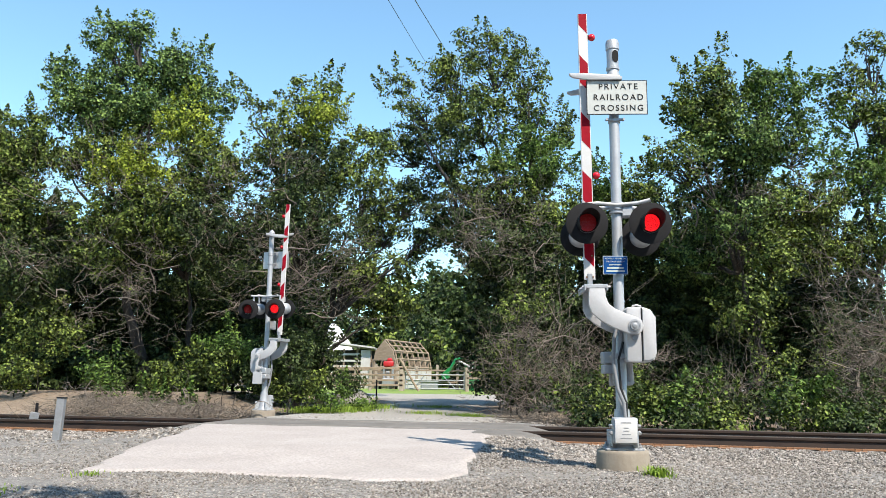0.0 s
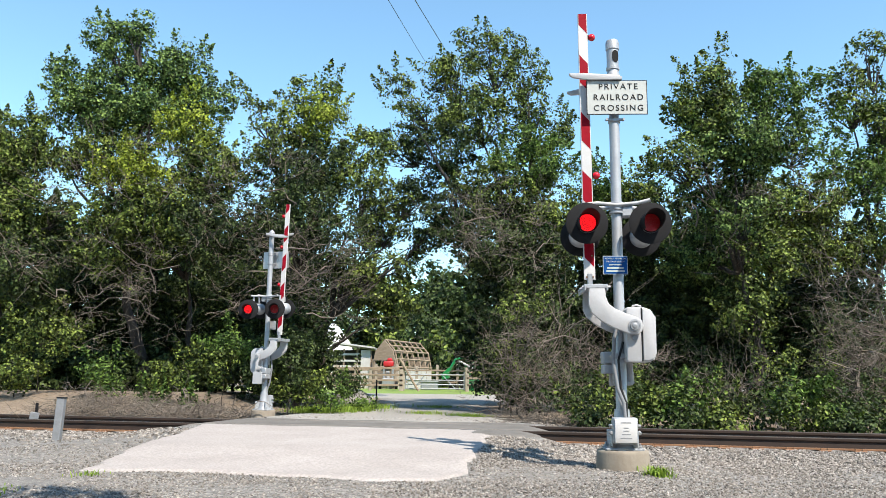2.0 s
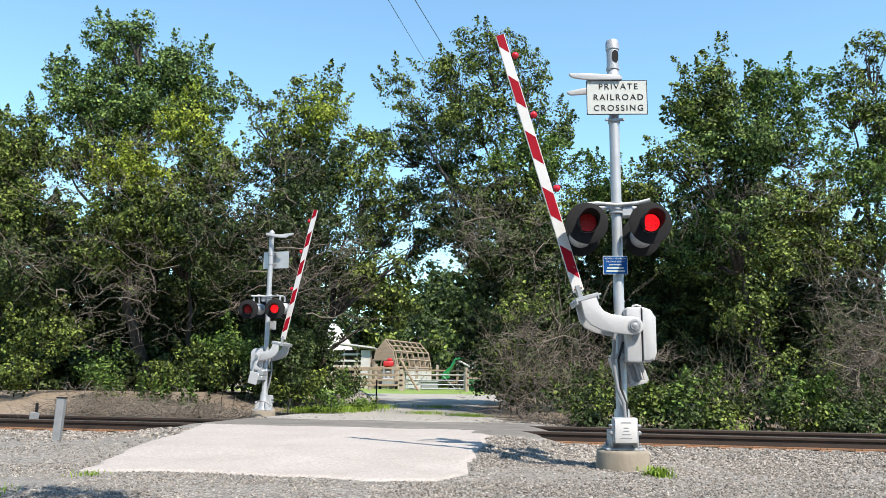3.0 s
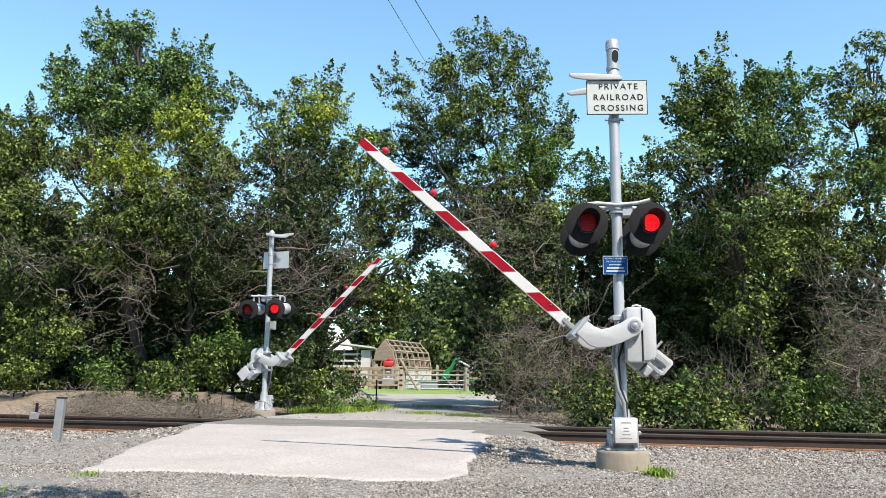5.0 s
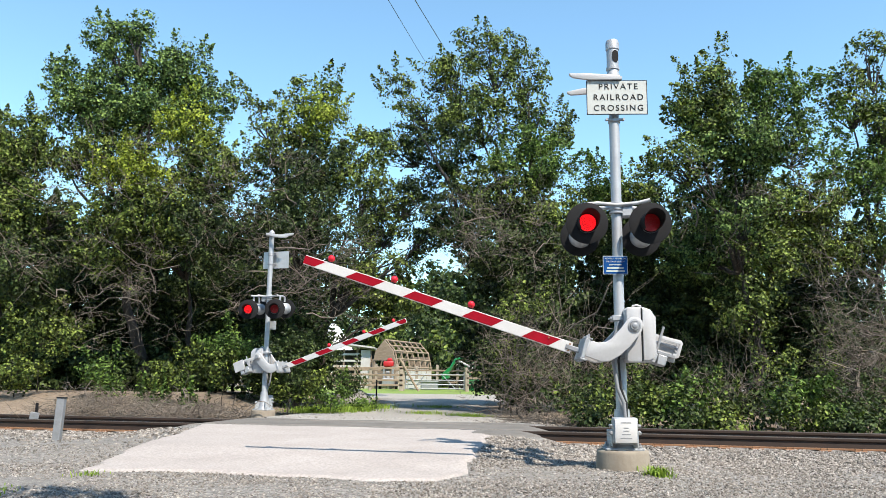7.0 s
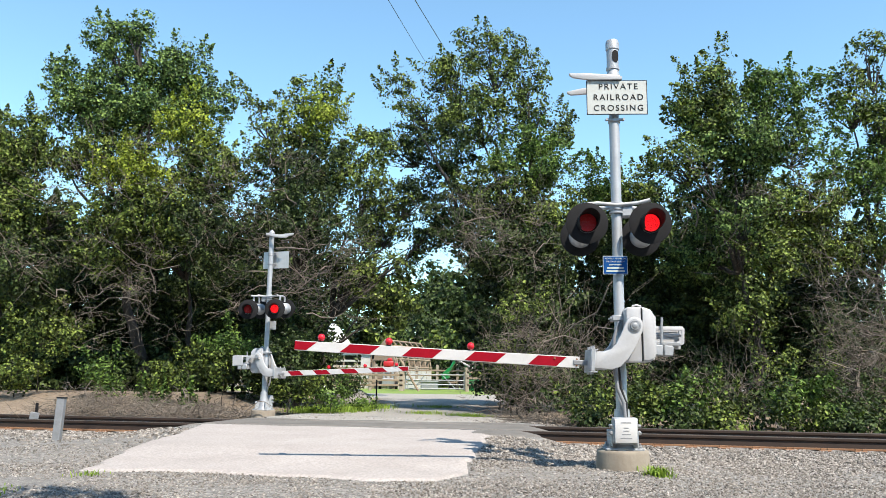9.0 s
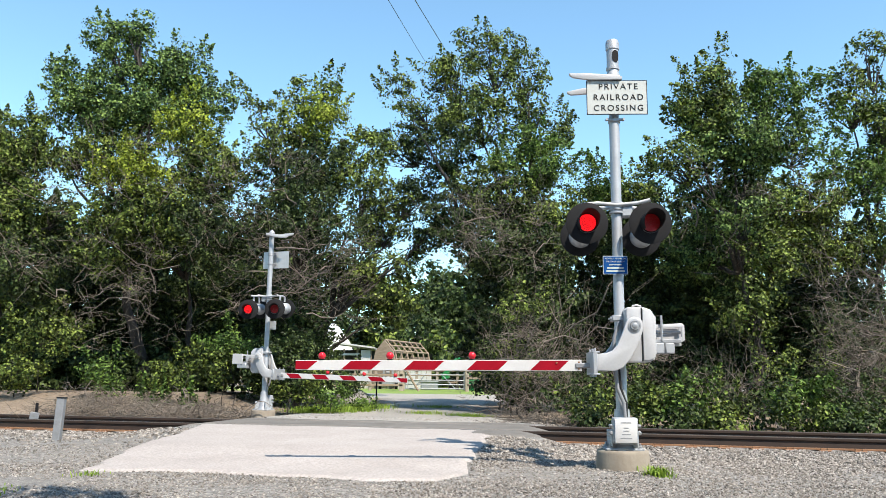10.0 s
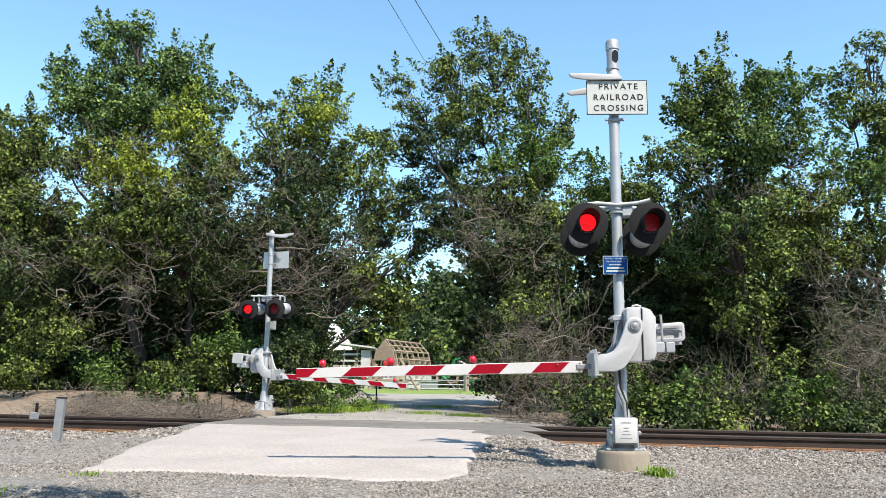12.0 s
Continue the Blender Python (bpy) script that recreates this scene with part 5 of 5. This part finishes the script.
    for zz in (0.08, 0.2, 0.32):
        bm = bmesh.new()
        box(bm, -0.45 * w, 0.1 * w, -0.09, -0.055, h * zz, h * (zz + 0.09), 0.006)
        part("coop_board", bm, MAT_PLANK, coop)
    ln = 5.5
    for k in range(7):
        bm = bmesh.new()
        yy = 0.3 + ln * k / 6
        tube(bm, [(x, yy, z) for x, z in prof], 0.06, 6)
        part("hoop", bm, MAT_PLANK, coop)
    for x, z in prof[1:6] + [((prof[1][0] + prof[2][0]) / 2, (prof[1][1] + prof[2][1]) / 2), ((prof[4][0] + prof[5][0]) / 2, (prof[4][1] + prof[5][1]) / 2), ((prof[3][0] + prof[4][0]) / 2, (prof[3][1] + prof[4][1]) / 2)]:
        bm = bmesh.new()
        tube(bm, [(x, 0.05, z), (x, ln + 0.35, z)], 0.07, 6)
        part("purlin", bm, MAT_PLANK, coop)
    for a, b in ((0, 1), (5, 6)):
        bm = bmesh.new()
        xx = prof[a][0]
        box(bm, xx - 0.04, xx + 0.04, 0.1, ln + 0.3, 0.0, h * 0.42)
        part("side_panel", bm, MAT_TIN, coop, "pale side sheet")
    bm = bmesh.new()
    box(bm, -0.4 * w, 0.4 * w, ln + 0.2, ln + 0.3, 0, h * 0.7)
    part("end_panel", bm, MAT_PLANK, coop)
    # red machine in the coop's mouth
    red = thing("garden_machine", pose(-3.6, FY + 6.2, zb), "small red garden machine standing by the coop", "machine")
    bm = bmesh.new()
    box(bm, -0.35, 0.35, -0.4, 0.4, 1.5, 1.9, 0.1, segs=2)
    box(bm, -0.1, 0.25, -0.3, 0.4, 1.85, 2.1, 0.08)
    part("hood", bm, MAT_RED, red, "red painted hood", smooth=40)
    bm = bmesh.new()
    box(bm, -0.4, 0.4, -0.5, 0.5, 0.3, 0.75, 0.06)
    for sx in (-0.3, 0.3):
        box(bm, sx - 0.06, sx + 0.06, -0.4, 0.4, 0.7, 1.52, 0.02)
    part("chassis", bm, MAT_GALV, red, "grey chassis")
    for sx in (-0.55, 0.55):
        bm = bmesh.new()
        lathe(bm, [(0.1, -0.1), (0.3, -0.08), (0.3, 0.08), (0.1, 0.1)], 18, pose(sx, 0.0, 0.3, 0, 90, 0))
        part("wheel", bm, MAT_BLACK, red)
    # green tractor
    ty = FY + 6
    tr = thing("tractor", pose(1.96, ty, zb), "green farm tractor with a front loader behind the fence", "tractor")
    bm = bmesh.new()
    box(bm, -0.4, 0.9, -0.4, 0.4, 1.0, 1.7, 0.1, segs=2)
    part("hood", bm, MAT_GREEN, tr, smooth=40)
    bm = bmesh.new()
    for sy in (-0.5, 0.5):
        tube(bm, [(0.25, sy, 1.0), (0.25, sy, 2.3), (0.35, sy, 2.75)], 0.12, 8)
    box(bm, 0.0, 0.75, -0.6, 0.6, 2.3, 2.75, 0.05)
    part("loader_mast", bm, MAT_GREEN, tr, smooth=40)
    for sy in (-0.5, 0.5):
        bm = bmesh.new()
        tube(bm, [(0.25, sy, 1.75), (-0.4, sy, 2.15), (-1.0, sy, 2.05), (-1.5, sy, 1.2)], 0.1, 8)
        part("loader_arm", bm, MAT_GREEN, tr, smooth=60)
        bm = bmesh.new()
        tube(bm, [(0.25, sy, 1.4), (-0.8, sy, 1.95)], 0.06, 8)
        part("loader_ram", bm, MAT_GALV, tr)
    bm = bmesh.new()
    extruded(bm, [(-1.4, 0.8), (-1.5, 1.5), (-2.0, 1.0), (-1.9, 0.7)], -0.9, 0.9, 0.02)
    part("bucket", bm, MAT_GREEN, tr)
    for x, r in ((-0.3, 0.5), (1.2, 0.75)):
        for sy in (-0.75, 0.75):
            bm = bmesh.new()
            lathe(bm, [(r * 0.4, -0.15), (r * 0.9, -0.15), (r, -0.08), (r, 0.08), (r * 0.9, 0.15), (r * 0.4, 0.15)], 24, pose(x, sy, r, 90, 0, 0))
            part("wheel", bm, MAT_BLACK, tr)
    # white covered load
    bm = bmesh.new()
    hz = 5.25
    lathe(bm, [(2.6, 0.0), (1.85, hz * 0.45), (1.25, hz * 0.68), (0.5, hz * 0.92), (0.1, hz)], 14)
    for v in bm.verts:
        v.co += Vector((noise.noise(v.co * 1.2), noise.noise(v.co * 1.2 + Vector((7, 0, 0))), noise.noise(v.co * 1.5) * 0.4)) * 0.3
    tp = part("tarpaulin_mound", bm, MAT_TARP, smooth=30)
    tagged(tp, "mound covered by a bright white tarpaulin", "tarpaulin")
    tp.matrix_world = pose(-8.96, FY + 17, zb)
    for x, w_, hgt, mat, lab, nm in ((-0.79, 1.1, 0.6, MAT_GALV, "grey trough in the paddock", "trough"), (-1.79, 0.8, 0.7, MAT_TIN, "pale bin in the paddock", "bin"), (2.08, 0.9, 0.7, MAT_GREEN, "green trough beside the fence", "trough")):
        bm = bmesh.new()
        box(bm, -w_ / 2, w_ / 2, -0.4, 0.4, 0, hgt, 0.06)
        box(bm, -w_ / 2 - 0.05, w_ / 2 + 0.05, -0.45, 0.45, hgt - 0.1, hgt, 0.03)
        o = part(nm, bm, mat)
        tagged(o, lab, nm)
        o.matrix_world = pose(x, FY + 4, float(land(np.array(x), np.array(FY + 4))))


build_farm()


# ---------- small things beside the track ----------
def build_small():
    # grey marker post with a little box on a rod
    post = thing("marker_post", pose(-5.6, 11.6, 0, 0, 2.2, 0), "grey galvanised marker post with a small plate", "post")
    bm = bmesh.new()
    extruded(bm, [(-0.055, -0.4), (0.055, -0.4), (0.055, 0.645), (-0.055, 0.645)], -0.05, 0.05, 0.012)
    part("shaft", bm, MAT_GALV, post)
    bm = bmesh.new()
    box(bm, -0.06, 0.06, -0.055, 0.055, 0.64, 0.66, 0.004)
    part("cap", bm, MAT_BLACK, post)
    stake = thing("switch_marker", pose(-7.9, 15.45, -0.08), "small dark stake with a grey plate", "marker")
    bm = bmesh.new()
    box(bm, -0.022, 0.022, -0.02, 0.02, -0.2, 0.52, 0.004)
    part("stake", bm, MAT_BLACK, stake)
    bm = bmesh.new()
    box(bm, -0.11, 0.07, -0.05, -0.03, 0.16, 0.34, 0.008, pose(-0.03, 0, 0, 0, 8, 0))
    part("plate", bm, MAT_GALV, stake)
    # boulder by the drive
    for x, y, r, sx in ((-3.1, 27.0, 0.42, 1.6),):
        bm = bmesh.new()
        bmesh.ops.create_icosphere(bm, subdivisions=4, radius=r)
        for v in bm.verts:
            v.co.x *= sx
            v.co += v.co.normalized() * (noise.noise(v.co * 2.3 + Vector((x, 0, 0))) * 0.13 + noise.noise(v.co * 7) * 0.03)
        o = part("boulder", bm, MAT_ROCK, smooth=35)
        tagged(o, "grey rounded boulder half hidden by shrubs", "boulder", "boulders by the driveway")
        o.matrix_world = pose(x, y, 0.18)
    pb = bmesh.new()
    tube(pb, [(0, 0, -0.2), (0, 0, 0.95)], 0.025, 6)
    o = part("driveway_stake", pb, MAT_BLACK)
    tagged(o, "thin dark stake at the edge of the driveway", "stake")
    o.matrix_world = pose(-2.35, 28.5, 0.0)
    # overhead wires
    for a, b, r in (((-2.14, 25.0, 14.14), (-1.24, 45.0, 20.15), 0.014), ((-1.22, 25.0, 14.15), (0.63, 45.0, 19.88), 0.017)):
        p, q = Vector(a), Vector(b)
        bm = bmesh.new()
        back = p + (p - q) * 1.2
        tube(bm, [back.lerp(q, t) + Vector((0, 0, 0.12 - 0.5 * math.sin(math.pi * t) + 0.42 * math.sin(math.pi * t))) for t in np.linspace(0, 1, 16)], r, 6)
        w = part("overhead_wire", bm, MAT_WIRE)
        tagged(w, "thin black overhead wire crossing above the trees", "wire", "overhead wires")


build_small()


def tuft(x, y, count, r, h, seed, label, name="grass_tuft", mat=MAT_GRASS, spread=(0.1, 0.9), width=1.0):
    rng = np.random.default_rng(seed)
    bx = rng.normal(0, r, (count, 2))
    ang = rng.uniform(0, 2 * math.pi, count)
    lean = rng.uniform(*spread, count)
    hh = h * rng.uniform(0.5, 1.2, count)
    wv = (0.004 + 0.004 * rng.random(count)) * width
    dx, dy = np.cos(ang) * lean * hh, np.sin(ang) * lean * hh
    sx, sy = -np.sin(ang) * wv, np.cos(ang) * wv
    gz = land(x + bx[:, 0], y + bx[:, 1]) - float(land(np.array(x), np.array(y)))
    z0 = gz - 0.01
    v = np.stack([np.stack([bx[:, 0] - sx, bx[:, 1] - sy, z0], -1), np.stack([bx[:, 0] + sx, bx[:, 1] + sy, z0], -1),
                  np.stack([bx[:, 0] + dx * 0.4 + sx * 0.8, bx[:, 1] + dy * 0.4 + sy * 0.8, gz + hh * 0.6], -1),
                  np.stack([bx[:, 0] + dx * 0.4 - sx * 0.8, bx[:, 1] + dy * 0.4 - sy * 0.8, gz + hh * 0.6], -1),
                  np.stack([bx[:, 0] + dx, bx[:, 1] + dy, gz + hh * 0.85], -1)], 1).reshape(-1, 3)
    k = np.arange(count)[:, None] * 5
    f = np.concatenate([k + np.array([[0, 1, 2]]), k + np.array([[0, 2, 3]]), k + np.array([[3, 2, 4]])])
    ob = raw_mesh(name, v, f, mat)
    ob.matrix_world = pose(x, y, float(land(np.array(x), np.array(y))))
    return tagged(ob, label, "grass", "grass tufts", "stuff")


g_label = "clump of bright green grass growing in gravel"
tuft(2.2, 8.05, 170, 0.065, 0.1, 1, g_label, spread=(0.2, 1.4), width=1.3)
tuft(-3.5, 7.95, 60, 0.1, 0.05, 2, g_label)
tuft(-3.75, 6.75, 60, 0.1, 0.05, 3, g_label)
for k, (x, y, c, r) in enumerate(((-2.9, 23.6, 1500, 0.5), (-3.6, 22.4, 1200, 0.4), (-2.5, 25.6, 1200, 0.45), (-0.4, 22.5, 400, 0.3), (0.55, 21.5, 300, 0.25), (0.9, 19.0, 300, 0.2), (-0.2, 27, 500, 0.4))):
    tuft(x, y, c, r, 0.22 if k < 3 else 0.12, 20 + k, "bright green grass along the driveway edge")


# ---------- ballast ----------
def stones(name, count, place, lo, hi, seed, label, coarse=False):
    """Loose angular stones, each its own shape and size."""
    rng = np.random.default_rng(seed)
    if coarse:
        bv = np.array([(1, 0, 0), (-1, 0, 0), (0, 1, 0), (0, -1, 0), (0, 0, 1), (0, 0, -1)], float)
        bf = np.array([(0, 2, 4), (2, 1, 4), (1, 3, 4), (3, 0, 4), (2, 0, 5), (1, 2, 5), (3, 1, 5), (0, 3, 5)])
    else:
        b = bmesh.new()
        bmesh.ops.create_icosphere(b, subdivisions=1, radius=1)
        bv = np.array([v.co[:] for v in b.verts])
        bf = np.array([[v.index for v in f.verts] for f in b.faces])
        b.free()
    xy = place(rng, count)
    count = len(xy)
    size = lo * (hi / lo) ** rng.random(count)
    q = rng.normal(size=(count, 4))
    q /= np.linalg.norm(q, axis=1)[:, None]
    w, x, y, z = q.T
    R = np.stack([1 - 2 * (y * y + z * z), 2 * (x * y - z * w), 2 * (x * z + y * w), 2 * (x * y + z * w), 1 - 2 * (x * x + z * z), 2 * (y * z - x * w),
                  2 * (x * z - y * w), 2 * (y * z + x * w), 1 - 2 * (x * x + y * y)], -1).reshape(-1, 3, 3)
    shape = bv[None] * rng.uniform(0.55, 1.15, (count, 1, 3)) * rng.uniform(0.75, 1.2, (count, len(bv), 1))
    v = np.einsum("nij,nkj->nki", R, shape) * size[:, None, None]
    v[:, :, 2] *= 0.8
    gz = land(xy[:, 0], xy[:, 1]) + size * rng.uniform(-0.1, 0.5, count)
    v += np.stack([xy[:, 0], xy[:, 1], gz], -1)[:, None, :]
    f = (bf[None] + (np.arange(count) * len(bv))[:, None, None]).reshape(-1, 3)
    ob = raw_mesh(name, v.reshape(-1, 3), f, MAT_STONE)
    tagged(ob, label, "gravel", kind="stuff")


_patch = poly_inside(PATCH, 0.1, 1)


def off_road(p):
    s, d = along(p[:, 0], p[:, 1])
    road = (s > -4.9) & (s < 1.95) & (np.abs(d) < 1.9)
    return p[~_patch(p[:, 0], p[:, 1]) & ~road & (np.abs(np.abs(d) - 0.752) > 0.16)]


def near_ballast(rng, n):
    s = rng.uniform(-13, 10, n)
    d = -rng.triangular(0.85, 1.3, 4.8, n)
    x = TRACK_AT.x + s * _ct - d * _st
    y = TRACK_AT.y + s * _st + d * _ct
    return off_road(np.stack([x, y], -1))


def bed_ballast(rng, n):
    s = rng.uniform(-16, 12, n)
    d = rng.uniform(-0.68, 2.6, n)
    x = TRACK_AT.x + s * _ct - d * _st
    y = TRACK_AT.y + s * _st + d * _ct
    return off_road(np.stack([x, y], -1))


def right_shoulder(rng, n):
    p = np.stack([rng.uniform(0.3, 8.5, n), rng.triangular(6.6, 10, 12.5, n)], -1)
    return off_road(p)


def fine_grit(rng, n):
    y = rng.uniform(6.0, 10.5, n)
    p = np.stack([rng.uniform(-0.62, 0.62, n) * y, y], -1)
    return off_road(p)


def strewn(rng, n):
    p = np.stack([rng.uniform(-4.5, 1.2, n), 7.6 + rng.exponential(0.9, n)], -1)
    return p[_patch(p[:, 0], p[:, 1])]


def drive_edge(rng, n):
    p = np.stack([rng.uniform(-3.6, 2.6, n), rng.triangular(15.8, 16.6, 19, n)], -1)
    return off_road(p)


stones("ballast", 22000, near_ballast, 0.014, 0.036, 1, "grey angular ballast stones heaped beside the rails", True)
stones("ballast", 7000, bed_ballast, 0.02, 0.042, 2, "grey angular ballast stones between the ties", True)
stones("gravel", 20000, right_shoulder, 0.009, 0.024, 3, "loose grey gravel beside the signal", True)
stones("gravel", 43000, fine_grit, 0.006, 0.018, 4, "fine grey grit at the road edge", True)
stones("gravel", 2600, strewn, 0.004, 0.013, 6, "loose grit strewn over the pale asphalt", True)
stones("gravel", 2500, drive_edge, 0.01, 0.03, 5, "pale gravel on the far side of the crossing")


# ---------- what moves ----------
NEAR_RISE = [(0, 89.5), (2.2, 89.5), (2.3, 89.0), (2.4, 87.5), (2.5, 85.0), (2.6, 82), (2.8, 78), (3.0, 74), (3.2, 70.5), (4.8, 44.4), (5.0, 41.7), (5.5, 34.9), (6.0, 28.8), (6.5, 23.2), (7.0, 18.0), (7.2, 16.0), (8.8, 3.9), (9.0, 2.9), (9.5, 0.7), (10.0, -0.5), (10.4, -1.8), (12, -1.9)]
FAR_RISE = [(0, 88.6), (2.2, 88.6), (2.4, 88), (2.5, 86.9), (2.8, 80.5), (3.2, 73.5), (4.8, 46.8), (5.0, 43.8), (5.5, 37), (6.0, 31), (6.5, 24.8), (7.0, 19.2), (7.2, 17), (8.8, 3.5), (9.0, 2.5), (9.5, 0.7), (10.0, -1.5), (10.4, -3), (12, -3.4)]
FLASH = 1.27
FLASH_AT = 2.45


def motions():
    for g, base, rise, up in ((gate_near, NEAR, NEAR_RISE, PIVOT_NEAR), (gate_far, FAR, FAR_RISE, PIVOT_FAR)):
        walk(g, [(t, base @ pose(0.1, 0, up, 0, a, 0)) for t, a in rise])
    # the added boards turn over to imitate the heads flashing by turns
    for heads in BOARDS:
        for k, (board, m) in enumerate(heads):
            start = FLASH_AT + (FLASH / 2 if k in (0, 3) else 0.0)
            on = lambda t: ((t - start) % FLASH) < FLASH / 2
            state = on(0.0)
            turned = 0 if state else 180
            rows = [(0.0, m @ pose(0, 0, 0, 0, 0, turned))]
            for i in range(4, 361):
                if on(i / 30) != state:
                    state = not state
                    goal = 0 if state else 180
                    for back in (3, 2, 1, 0):
                        if (i - back) / 30 > rows[-1][0]:
                            rows.append(((i - back) / 30, m @ pose(0, 0, 0, 0, 0, turned + (goal - turned) * (3 - back) / 3)))
                    turned = goal
            if rows[-1][0] < 12:
                rows.append((12.0, m @ pose(0, 0, 0, 0, 0, turned)))
            walk(board, rows)


motions()
